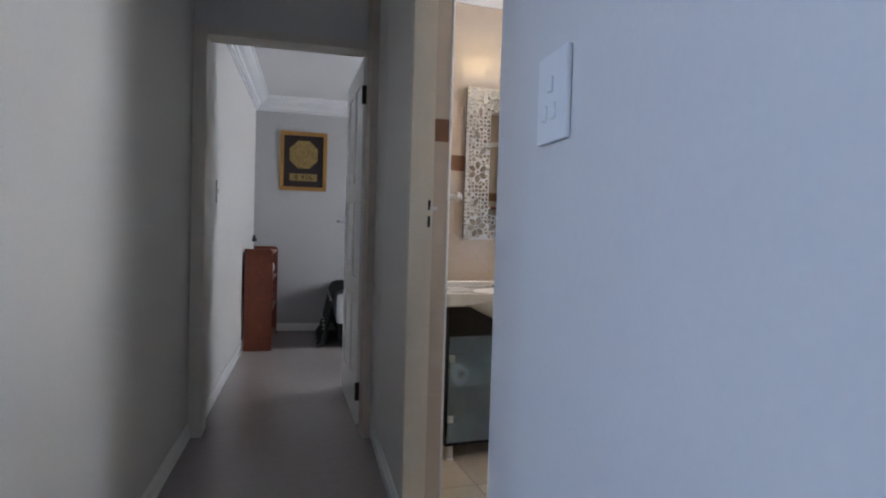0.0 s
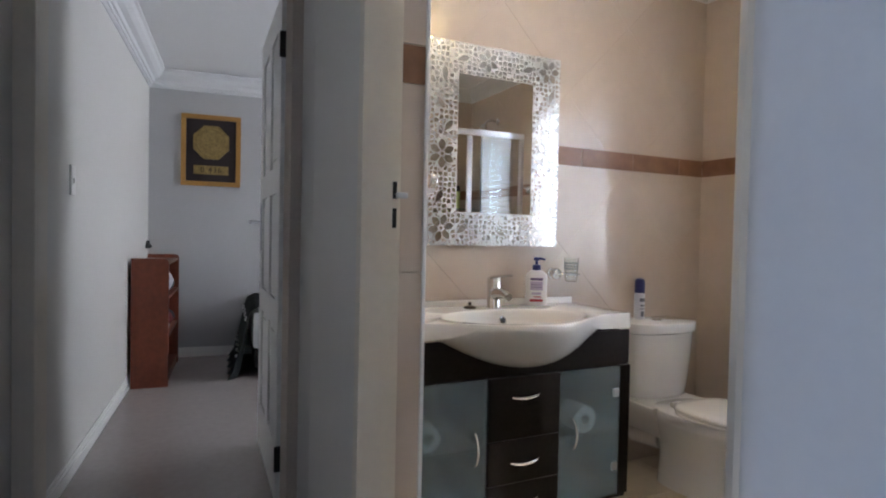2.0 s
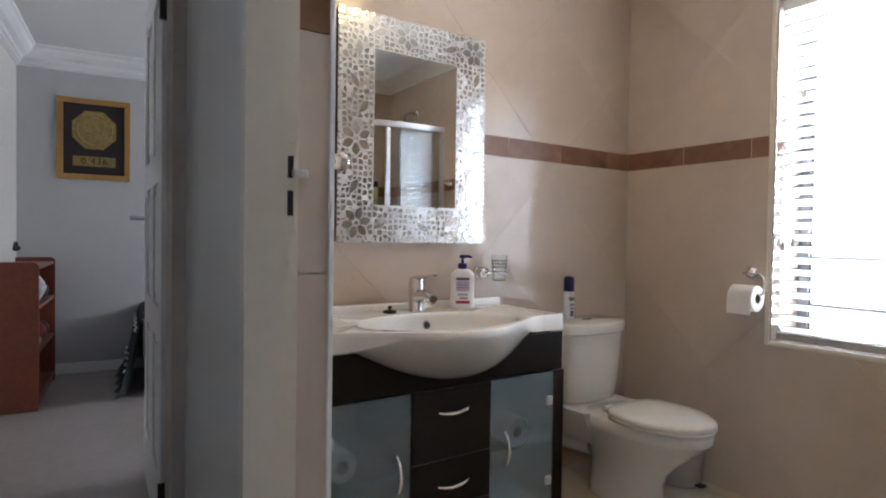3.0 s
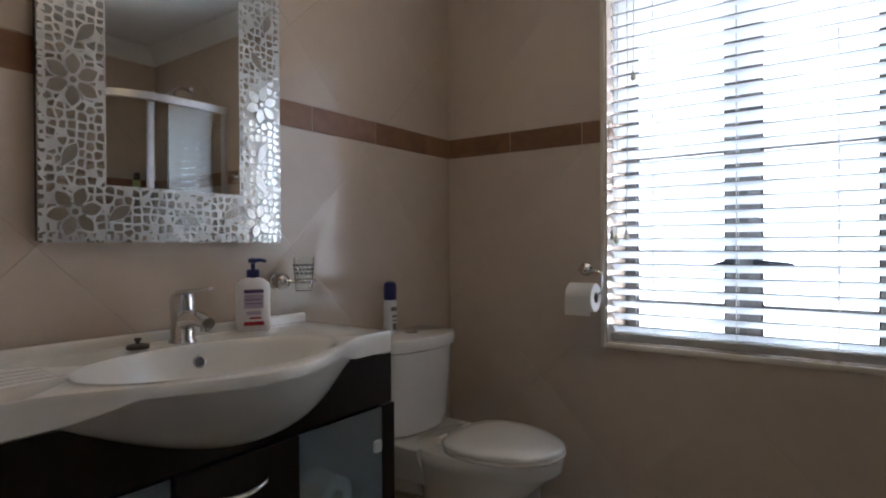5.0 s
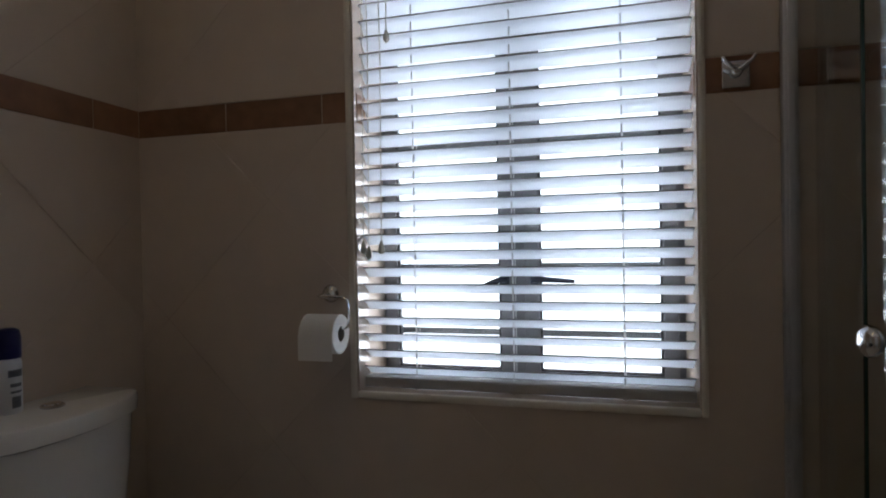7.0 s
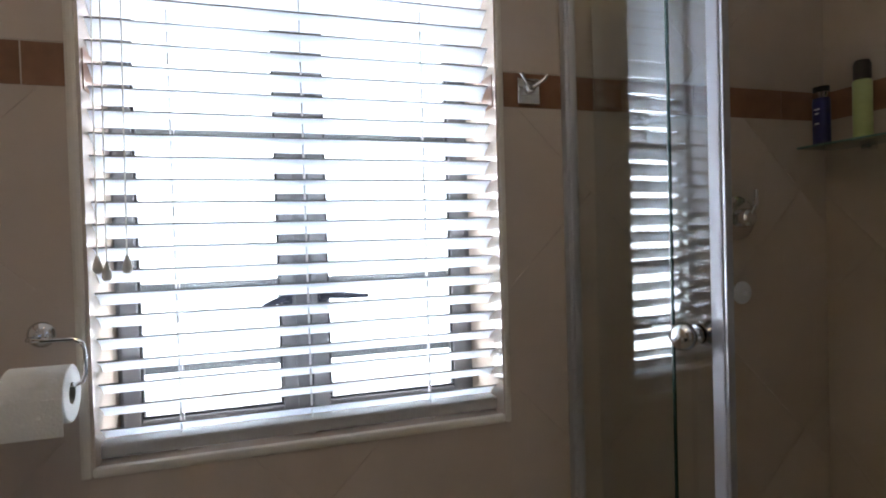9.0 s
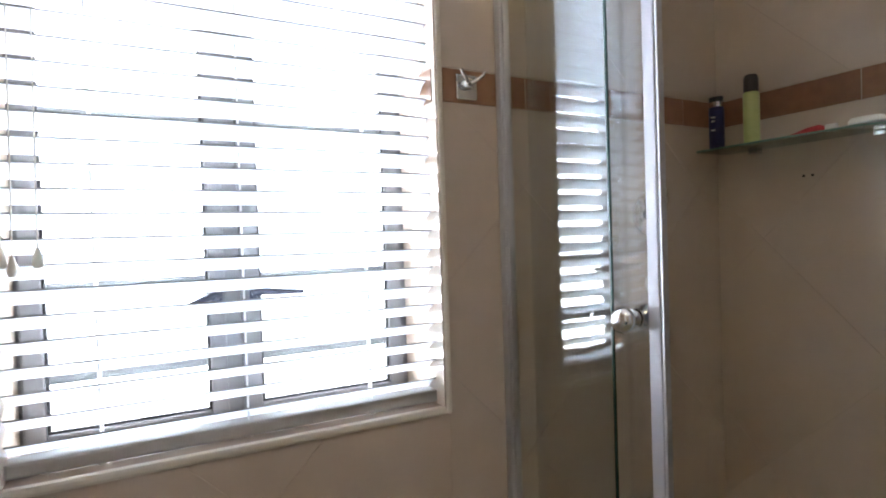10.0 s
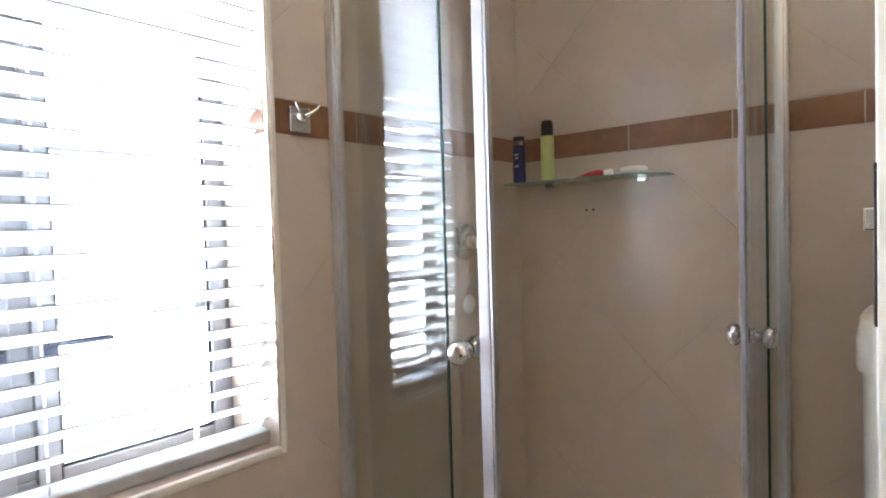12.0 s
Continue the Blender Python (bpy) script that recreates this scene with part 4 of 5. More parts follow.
def dshape(w, yb, yf, bow, z, n=24):
    """Plan: flat back at yb, front bowed out by bow beyond yf."""
    pts = [(w, yb, z), (-w, yb, z)]
    for k in range(n + 1):
        u = -1 + 2 * k / n
        c = abs(u) ** 8
        pts.append((w * u, yf - bow * (1 - u * u) + 0.02 * c, z))
    return pts


part("cistern", loft(bmesh.new(), [dshape(w, 2.982, yf, b, z) for w, yf, b, z in ((0.150, 2.85, 0.03, 0.372), (0.163, 2.838, 0.036, 0.378), (0.172, 2.83, 0.038, 0.42), (0.184, 2.822, 0.040, 0.55), (0.189, 2.818, 0.040, 0.652))]), CERAMIC, wc, smooth=45)
lid_c = part("cistern_lid", loft(bmesh.new(), [dshape(w, 2.984, yf, b, z) for w, yf, b, z in ((0.193, 2.813, 0.042, 0.655), (0.197, 2.808, 0.043, 0.658), (0.198, 2.806, 0.043, 0.688), (0.195, 2.809, 0.043, 0.697), (0.186, 2.818, 0.041, 0.701))]), CERAMIC, wc, smooth=45)
bm = bmesh.new()
lathe(bm, [(0.026, 0.700), (0.026, 0.704), (0.021, 0.707), (0.02, 0.705), (0.019, 0.709), (0.006, 0.711)], 24, pose(0, 2.885, 0))
part("flush_button", bm, CHROME, lid_c, "chrome flush button", smooth=40)


def egg(w, y_front, y_back, z, n=44, flat=0.0):
    """Egg-shaped ring: rounded front towards -y, flatter back."""
    ym = y_back - (y_back - y_front) * 0.40
    pts = []
    for k in range(n):
        a = 2 * math.pi * k / n
        c, s = math.cos(a), math.sin(a)
        if s < 0:
            pts.append((w * c, ym + (ym - y_front) * s, z))
        else:
            pts.append((w * math.copysign(abs(c) ** 0.7, c), ym + (y_back - ym) * s ** 0.75, z))
    return pts


part("pan", loft(bmesh.new(), [egg(w, f, b, z) for w, f, b, z in ((0.112, 2.47, 2.80, 0.0), (0.108, 2.475, 2.80, 0.03), (0.098, 2.48, 2.80, 0.10), (0.10, 2.46, 2.80, 0.15), (0.125, 2.41, 2.80, 0.21), (0.155, 2.345, 2.80, 0.27), (0.172, 2.305, 2.80, 0.31), (0.178, 2.285, 2.80, 0.325), (0.181, 2.278, 2.80, 0.335), (0.181, 2.278, 2.80, 0.368), (0.176, 2.285, 2.795, 0.374))]), CERAMIC, wc, smooth=60)
part("pan_shelf", loft(bmesh.new(), [dshape(w, 2.975, 2.70, 0.0, z) for w, z in ((0.12, 0.22), (0.155, 0.30), (0.178, 0.345), (0.18, 0.368), (0.175, 0.373))]), CERAMIC, wc, smooth=45)
part("seat_ring", loft(bmesh.new(), [egg(w, f, b, z) for w, f, b, z in ((0.178, 2.283, 2.665, 0.376), (0.184, 2.275, 2.668, 0.379), (0.185, 2.273, 2.668, 0.386), (0.181, 2.278, 2.665, 0.390))]), SEAT_WHITE, wc, "white plastic seat ring", smooth=60)
part("seat_lid", loft(bmesh.new(), [egg(w, f, b, z) for w, f, b, z in ((0.177, 2.284, 2.67, 0.393), (0.184, 2.275, 2.673, 0.396), (0.184, 2.275, 2.673, 0.404), (0.175, 2.287, 2.665, 0.412), (0.13, 2.34, 2.62, 0.418), (0.04, 2.46, 2.56, 0.420))]), SEAT_WHITE, wc, "white plastic toilet lid, down", smooth=60)
for x in (-0.075, 0.075):
    part("seat_hinge", lathe(bmesh.new(), [(0.013, -0.025), (0.013, 0.025)], 16, pose(x, 2.69, 0.389, 0, 90, 0)), SEAT_WHITE, wc, smooth=40)
part("outlet_pipe", tube(bmesh.new(), [(-0.02, 2.80, 0.18), (-0.02, 2.90, 0.17), (-0.02, 2.975, 0.16)], 0.055, 20), CERAMIC, wc, smooth=50)
for piece in wc.children_recursive:  # the pan is lower than its pattern, the cistern a little taller
    for v in piece.data.vertices:
        z = v.co.z
        v.co.z = z * 0.94 if z < 0.43 and piece.name.split(".")[0] not in ("cistern", "cistern_lid", "flush_button") else 0.352 + (z - 0.372) * 1.09
valve = thing("stop_valve", "chrome water stop valve with a braided hose beside the toilet", "valve", pose(2.075, 2.985, 0.28))
part("valve_body", lathe(bmesh.new(), [(0.02, 0), (0.02, 0.005), (0.009, 0.008), (0.009, 0.05), (0.013, 0.052), (0.013, 0.07)], 16, pose(0, 0, 0, 90, 0, 0)), CHROME, valve, smooth=40)
local_tube("hose", [(0, -0.045, 0.005), (0, -0.05, 0.04), (0.02, -0.055, 0.08), (0.055, -0.06, 0.105)], 0.006, STEEL, valve, "braided steel hose")

deo = thing("deodorant_can", "white and silver deodorant can with a navy cap on the cistern", "can", pose(2.235, 2.935, 0.7112, 0, 0, 15))
part("body", lathe(bmesh.new(), [(0.022, 0), (0.0245, 0.002), (0.0245, 0.115), (0.0225, 0.122), (0.018, 0.128)], 26), material("silver_white_can", (0.66, 0.67, 0.70), 0.28, metal=0.3, vary=0.05), deo, smooth=40)
part("cap", lathe(bmesh.new(), [(0.0235, 0.126), (0.0245, 0.129), (0.0245, 0.175), (0.021, 0.190), (0.012, 0.195)], 26), NAVY, deo, "navy plastic cap", smooth=45)
for z, h, w in ((0.085, 0.016, 1.3), (0.062, 0.008, 1.0), (0.048, 0.005, 1.0), (0.014, 0.026, 0.8)):
    bm = bmesh.new()
    pts = [Vector((0.0249 * math.cos(a), 0.0249 * math.sin(a), 0)) for a in [-math.pi / 2 - 0.35 + w * (k / 6 - 0.5) for k in range(7)]]
    vs = [(bm.verts.new((p.x, p.y, z)), bm.verts.new((p.x, p.y, z + h))) for p in pts]
    for a, b in zip(vs, vs[1:]):
        bm.faces.new((a[0], b[0], b[1], a[1]))
    bmesh.ops.solidify(bm, geom=bm.faces[:], thickness=0.0004)
    part("label_bar", bm, material("grey_label_ink", (0.16, 0.17, 0.2), 0.4) if z > 0.08 else bpy.data.materials["grey_label_ink"], deo)

# toilet paper on its chrome arm
tp = thing("paper_holder", "chrome toilet-roll arm on the tiled wall", "holder", pose(WX, 2.35, 0.946))
part("rosette", lathe(bmesh.new(), [(0.024, 0), (0.025, 0.004), (0.021, 0.010), (0.011, 0.016)], 24, pose(-0.0005, 0, 0, 0, -90, 0)), CHROME, tp, smooth=40)
local_tube("arm", [(-0.01, 0, 0), (-0.075, 0, 0), (-0.09, -0.012, 0), (-0.094, -0.03, 0), (-0.094, -0.078, 0), (-0.094, -0.091, -0.008), (-0.094, -0.095, -0.022), (-0.094, -0.095, -0.064), (-0.094, -0.090, -0.078), (-0.094, -0.079, -0.083), (-0.094, 0.035, -0.083)], 0.0038, CHROME, tp, seg=8)
paper_roll("toilet_roll", "white toilet roll hanging on the chrome arm", pose(WX - 0.094, 2.326, 0.8485, 90, 0, 0))
bm = bmesh.new()
box(bm, -0.0545, -0.0535, -0.048, 0.048, -0.062, 0.004)
sheet = part("loose_sheet", bm, ROLL_PAPER, bpy.data.objects["toilet_roll"])
sheet.matrix_parent_inverse = Matrix()
sheet.matrix_basis = pose(0, 0, 0, -90, 0, 0) @ Matrix()

# pedal bin in the corner behind the toilet
binn = thing("pedal_bin", "small grey pedal bin with a pale rim beside the toilet", "bin", pose(2.615, 2.60, 0))
part("body", lathe(bmesh.new(), [(0.078, 0), (0.082, 0.004), (0.09, 0.15)], 28), STEEL, binn, smooth=40)
part("lid", lathe(bmesh.new(), [(0.094, 0.148), (0.097, 0.152), (0.096, 0.162), (0.07, 0.176), (0.02, 0.18)], 28), SEAT_WHITE, binn, "pale plastic lid", smooth=50)
part("pedal", boxes((-0.02, 0.02, -0.112, -0.08, 0.01, 0.018), bevel=0.003), BLACK, binn)

# robe hook
hook = thing("robe_hook", "square chrome double robe hook on the brown border", "hook", pose(WX - 0.003, 1.309, 1.462))
part("plate", boxes((-0.01, 0, -0.03, 0.03, -0.032, 0.03), bevel=0.003), CHROME, hook)
part("boss", lathe(bmesh.new(), [(0.014, 0), (0.013, 0.012), (0.008, 0.018)], 18, pose(-0.01, 0, 0.004, 0, -90, 0)), CHROME, hook, smooth=40)
for k in (-1, 1):
    local_tube("prong", [(-0.02, 0, 0.004), (-0.032, k * 0.012, 0.01), (-0.04, k * 0.028, 0.022), (-0.042, k * 0.034, 0.032)], [0.005, 0.005, 0.0045, 0.004], CHROME, hook)

# ---- shower ----
SX, SYF, RAD = 1.832, 1.20, 0.50
shower = thing("shower_enclosure", "quadrant shower enclosure of clear glass and aluminium, doors slid open", "shower")
bm = bmesh.new()
plan = [(WX - 0.001, SY + 0.001), (WX - 0.001, SYF + 0.02)] + [(p.x, p.y) for p in arc(2.332, 0.70, RAD + 0.02, 90, 180, 20)] + [(SX - 0.02, SY + 0.001)]
prism(bm, plan, 0.0, 0.10)
part("tray", bm, CERAMIC, shower, "white ceramic shower tray")


def rail_along(pts, w, z0, z1):
    """A flat bar that follows a plan line."""
    bm = bmesh.new()
    vs = []
    n = len(pts)
    for i, p in enumerate(pts):
        d = (pts[min(i + 1, n - 1)] - pts[max(i - 1, 0)])
        d.z = 0
        d.normalize()
        s = Vector((-d.y, d.x, 0)) * w / 2
        vs.append([bm.verts.new((*(p - s).xy, z0)), bm.verts.new((*(p + s).xy, z0)), bm.verts.new((*(p + s).xy, z1)), bm.verts.new((*(p - s).xy, z1))])
    for a, b in zip(vs, vs[1:]):
        for k in range(4):
            bm.faces.new((a[k], a[(k + 1) % 4], b[(k + 1) % 4], b[k]))
    bm.faces.new(vs[0][::-1]), bm.faces.new(vs[-1])
    return bm


track = [Vector((WX - 0.002, SYF, 0)), Vector((2.5, SYF, 0))] + arc(2.332, 0.70, RAD, 90, 180, 24) + [Vector((SX, 0.5, 0)), Vector((SX, SY + 0.002, 0))]
part("top_rail", rail_along(track, 0.032, 1.862, 1.902), STEEL, shower, "curved aluminium top rail", smooth=30)
part("bottom_rail", rail_along(track, 0.032, 0.1005, 0.125), STEEL, shower, "curved aluminium bottom rail", smooth=30)


def channel(x0, x1, y0, y1):
    bm = bmesh.new()
    box(bm, x0, x1, y0, y1, 0.125, 1.862, 0.004)
    return bm


part("wall_channel", channel(WX - 0.026, WX - 0.001, SYF - 0.016, SYF + 0.016), STEEL, shower, "aluminium wall channel")
part("wall_channel", channel(WX - 0.034, WX - 0.026, SYF - 0.010, SYF + 0.010), STEEL, shower)
part("wall_channel", channel(SX - 0.016, SX + 0.016, SY + 0.001, SY + 0.026), STEEL, shower, "aluminium wall channel")
part("wall_channel", channel(SX - 0.010, SX + 0.010, SY + 0.026, SY + 0.036), STEEL, shower)
fixed_a = part("fixed_panel", rail_along([Vector((WX - 0.03, SYF, 0)), Vector((2.332, SYF - 0.004, 0))], 0.005, 0.125, 1.862), SHOWER_GLASS, shower, "clear fixed glass panel")
part("glass_edge", boxes((2.3275, 2.3318, SYF - 0.0068, SYF - 0.0012, 0.126, 1.861)), GLASS_EDGE, fixed_a, "dark polished glass edge")
fixed_b = part("fixed_panel", rail_along([Vector((SX, SY + 0.03, 0)), Vector((SX - 0.014, 0.60, 0))], 0.005, 0.125, 1.862), SHOWER_GLASS, shower, "clear fixed glass panel")
part("glass_edge", boxes((SX - 0.017, SX - 0.011, 0.6002, 0.6045, 0.126, 1.861)), GLASS_EDGE, fixed_b, "dark polished glass edge")
door_a = part("sliding_door", rail_along([Vector((2.262, 1.156, 0)), Vector((2.33, 1.167, 0)), Vector((2.42, 1.172, 0)), Vector((2.52, 1.171, 0)), Vector((2.63, 1.164, 0))], 0.005, 0.13, 1.858), SHOWER_GLASS, shower, "clear curved sliding glass door")
part("door_post", boxes((2.235, 2.265, 1.144, 1.166, 0.13, 1.858), bevel=0.004), material("pale_grey_profile", (0.46, 0.46, 0.50), 0.4, metal=0.2, vary=0.03), door_a, "pale door edge profile with magnetic seal")
part("door_seal", boxes((2.229, 2.2355, 1.147, 1.163, 0.13, 1.858), bevel=0.002), STEEL, door_a)
door_b = part("sliding_door", rail_along([Vector((1.821, 0.832, 0)), Vector((1.837, 0.69, 0)), Vector((1.844, 0.58, 0)), Vector((1.846, 0.42, 0))], 0.005, 0.13, 1.858), SHOWER_GLASS, shower, "clear curved sliding glass door")
part("door_post", boxes((1.810, 1.8215, 0.828, 0.848, 0.13, 1.858), bevel=0.003), material("dull_grey_profile", (0.26, 0.25, 0.28), 0.45, metal=0.2, vary=0.05), door_b, "aluminium door edge profile")


def door_knob(parent, c, out):
    """A chrome knob with a head on either side of the glass at c."""
    c, out = Vector(c), Vector(out).normalized()
    q = out.to_track_quat("Z", "Y").to_matrix().to_4x4()
    prof = [(0.019, 0.003), (0.019, 0.007), (0.011, 0.009), (0.010, 0.018), (0.015, 0.024), (0.025, 0.030), (0.0275, 0.038), (0.025, 0.047), (0.017, 0.053), (0.006, 0.055)]
    for k in (1, -1):
        m = Matrix.Translation(c) @ q @ (Matrix() if k > 0 else pose(0, 0, 0, 180, 0, 0))
        part("knob", lathe(bmesh.new(), prof, 22, m), CHROME, parent, "round chrome door knob", smooth=45)


door_knob(door_a, (2.303, 1.1635, 0.912), (-0.15, 1, 0))
door_knob(door_b, (1.834, 0.69, 0.914), (-1, 0.05, 0))

head = thing("overhead_shower", "chrome overhead shower on a wall arm", "shower fitting", pose(WX, 0.80, 2.07))
part("rosette", lathe(bmesh.new(), [(0.03, 0), (0.03, 0.004), (0.018, 0.01)], 22, pose(-0.001, 0, 0, 0, -90, 0)), CHROME, head, smooth=40)
local_tube("arm", [(-0.005, 0, 0), (-0.06, 0, 0.008), (-0.10, 0, -0.004), (-0.125, 0, -0.03)], 0.0095, CHROME, head)
part("rose", lathe(bmesh.new(), [(0.012, 0.0), (0.016, 0.012), (0.03, 0.03), (0.037, 0.05), (0.037, 0.058), (0.03, 0.061)], 24, pose(-0.12, 0, -0.026, 0, 205, 0)), CHROME, head, smooth=40)
mixer = thing("shower_mixer", "chrome shower mixer valve on the tiled wall", "tap", pose(WX, 0.67, 1.14))
part("plate", lathe(bmesh.new(), [(0.062, 0), (0.062, 0.005), (0.05, 0.012), (0.026, 0.016), (0.024, 0.05), (0.018, 0.056)], 28, pose(-0.001, 0, 0, 0, -90, 0)), CHROME, mixer, smooth=40)
local_tube("lever", [(-0.05, 0, 0.01), (-0.062, -0.01, 0.04), (-0.06, -0.012, 0.075)], [0.008, 0.007, 0.005], CHROME, mixer)
ring = thing("pipe_rosette", "white round pipe rosette on the shower wall", "rosette", pose(WX - 0.001, 0.655, 0.93))
part("disc", lathe(bmesh.new(), [(0.032, 0), (0.032, 0.004), (0.022, 0.01), (0.012, 0.01), (0.011, 0.004)], 26, pose(0, 0, 0, 0, -90, 0)), PVC, ring, smooth=40)

# glass shelf with toiletries
GZ = 1.334
gshelf = thing("glass_shelf", "clear glass shower shelf on the tiled wall", "shelf")
bm = bmesh.new()
plan = [(2.665, SY + 0.002), (2.665, SY + 0.15)] + [(2.62 - 0.40 * k / 10, SY + 0.152 - 0.012 * (k / 10) ** 2) for k in range(11)] + [(2.175, SY + 0.12), (2.14, SY + 0.07), (2.128, SY + 0.03), (2.126, SY + 0.002)]
prism(bm, plan, GZ - 0.003, GZ + 0.003)
part("pane", bm, thin_glass("green_shelf_glass", (0.80, 0.88, 0.84), 0.3), gshelf)
bm = bmesh.new()
tube(bm, [(x, y + 0.001, GZ) for x, y in plan[1:-1]], 0.0028, 6)
part("glass_edge", bm, material("green_glass_edge", (0.20, 0.33, 0.28), 0.15, vary=0.1), gshelf, "polished green glass edge")
for x in (2.56, 2.22):
    part("bracket", boxes((x - 0.014, x + 0.014, SY + 0.0005, SY + 0.03, GZ - 0.016, GZ - 0.0035), bevel=0.003), CHROME, gshelf, "chrome shelf clip")
for x in (2.40, 2.425):
    h = thing("screw_hole", "dark plugged screw hole in the wall tile", "hole", pose(x, SY, 1.236), group="screw holes")
    part("plug", lathe(bmesh.new(), [(0.004, -0.0005), (0.004, 0.0015)], 10, pose(0, 0, 0, -90, 0, 0)), BLACK, h)

bottle = thing("shower_gel_bottle", "navy bottle with a silver collar on the glass shelf", "bottle", pose(2.633, 0.425, GZ + 0.0032))
part("body", loft(bmesh.new(), [oval(w, d, z, 20, 2.6) for w, d, z in ((0.021, 0.015, 0), (0.023, 0.017, 0.003), (0.023, 0.017, 0.12), (0.021, 0.016, 0.134))]), NAVY, bottle, smooth=50)
part("collar", loft(bmesh.new(), [oval(0.0212, 0.0162, z, 20, 2.6) for z in (0.134, 0.150)]), CHROME, bottle, "silver collar", smooth=50)
part("cap", loft(bmesh.new(), [oval(0.021, 0.016, z, 20, 2.6) for z in (0.150, 0.166)]), BLACK, bottle, smooth=50)
for z, w in ((0.10, 0.008), (0.088, 0.006), (0.06, 0.007)):
    part("label_bar", boxes((-w, w, 0.0168, 0.0176, z, z + 0.004)), PVC, bottle)
LIME = material("lime_green_can", (0.50, 0.58, 0.24), 0.3, vary=0.06)
can = thing("spray_can", "lime green spray can with a black cap on the glass shelf", "can", pose(2.521, 0.42, GZ + 0.0032))
part("body", lathe(bmesh.new(), [(0.021, 0), (0.0225, 0.002), (0.0225, 0.15), (0.019, 0.156)], 26), LIME, can, smooth=40)
part("cap", lathe(bmesh.new(), [(0.0195, 0.155), (0.0205, 0.158), (0.0205, 0.196), (0.016, 0.207), (0.008, 0.209)], 24), material("dark_brown_cap", (0.022, 0.014, 0.012), 0.35), can, "dark plastic cap", smooth=45)
tubeob = thing("toothpaste_tube", "red and white toothpaste tube lying on the glass shelf", "tube", pose(2.365, 0.415, GZ + 0.0035, 0, 0, 8))
rings = []
for x, w, h in ((0.055, 0.016, 0.001), (0.03, 0.017, 0.006), (0.0, 0.016, 0.011), (-0.03, 0.013, 0.013), (-0.045, 0.008, 0.009)):
    rings.append([(x, w * math.cos(2 * math.pi * k / 18), h + 0.95 * h * math.sin(2 * math.pi * k / 18)) for k in range(18)])
part("tube_body", loft(bmesh.new(), rings), INK_R, tubeob, "red foil tube body", smooth=60)
part("cap", lathe(bmesh.new(), [(0.009, 0), (0.0105, 0.002), (0.0115, 0.026)], 18, pose(-0.045, 0, 0.0118, 0, -90, 0)), PVC, tubeob, "white screw cap", smooth=40)
dish = thing("soap_dish", "small clear soap dish on the glass shelf", "dish", pose(2.225, 0.405, GZ + 0.0032))
part("dish", loft(bmesh.new(), [oval(w, d, z, 24, 2.4) for w, d, z in ((0.04, 0.026, 0), (0.055, 0.036, 0.005), (0.057, 0.038, 0.007), (0.05, 0.032, 0.0065), (0.036, 0.023, 0.003))]), STEEL, dish, smooth=60)
soapbar = thing("soap_bar", "white bar of soap in its dish", "soap", pose(2.225, 0.405, GZ + 0.0075))
part("bar", loft(bmesh.new(), [oval(w, d, z, 24, 2.5) for w, d, z in ((0.034, 0.02, 0), (0.041, 0.025, 0.006), (0.042, 0.026, 0.012), (0.036, 0.022, 0.02), (0.02, 0.012, 0.022))]), ROLL_PAPER, soapbar, smooth=60)

hamper = thing("laundry_bin", "white plastic laundry bin standing by the tiled wall", "laundry bin", pose(1.50, 0.53, 0))
rr = lambda w, d, z: oval(w, d, z, 32, 5.0)
part("body", loft(bmesh.new(), [rr(w, d, z) for w, d, z in ((0.12, 0.15, 0), (0.128, 0.158, 0.006), (0.136, 0.168, 0.85))]), SEAT_WHITE, hamper, smooth=45)
part("lid", loft(bmesh.new(), [rr(w, d, z) for w, d, z in ((0.142, 0.174, 0.852), (0.145, 0.178, 0.86), (0.145, 0.178, 0.92), (0.138, 0.17, 0.965), (0.11, 0.14, 0.985))]), SEAT_WHITE, hamper, "white rounded plastic lid", smooth=45)

# ceiling light of the bathroom
light = thing("ceiling_light", "warm glowing glass bowl ceiling light on a short stem", "ceiling light", pose(1.52, 2.10, CEIL))
part("base", lathe(bmesh.new(), [(0.045, -0.022), (0.055, -0.016), (0.055, -0.0005)], 28), CHROME, light, smooth=40)
part("stem", lathe(bmesh.new(), [(0.008, -0.10), (0.008, -0.02)], 14), CHROME, light, smooth=40)
GLOW = bpy.data.materials.new("warm_lit_opal_glass")
GLOW.use_nodes = True
gb = GLOW.node_tree.nodes["Principled BSDF"]
gb.inputs["Base Color"].default_value = (0.8, 0.7, 0.5, 1)
gb.inputs["Emission Color"].default_value = (1.0, 0.74, 0.36, 1)
gb.inputs["Emission Strength"].default_value = 8.0
part("bowl", lathe(bmesh.new(), [(0.012, -0.20), (0.05, -0.194), (0.085, -0.175), (0.112, -0.140), (0.118, -0.115), (0.112, -0.112), (0.03, -0.102)], 32), GLOW, light, "warm lit opal glass bowl", smooth=50)

# ---- bedroom things ----
bookcase = thing("bookcase", "low red-brown cherry veneer bookcase against the bedroom wall", "bookcase", CORR)
S0, S1, L0, L1 = -0.888, -0.655, 4.37, 5.20


def side_board(l):
    bm = bmesh.new()
    pts = [(S0, 0.0), (S1, 0.0), (S1, 0.87), (S1 - 0.012, 0.885), (S1 - 0.03, 0.892), (S0, 0.892)]
    a = [bm.verts.new((s, l, z)) for s, z in pts]
    b = [bm.verts.new((s, l + 0.02, z)) for s, z in pts]
    bm.faces.new(a), bm.faces.new(b[::-1])
    for i in range(len(pts)):
        bm.faces.new((a[i], a[(i + 1) % len(pts)], b[(i + 1) % len(pts)], b[i]))
    return bm


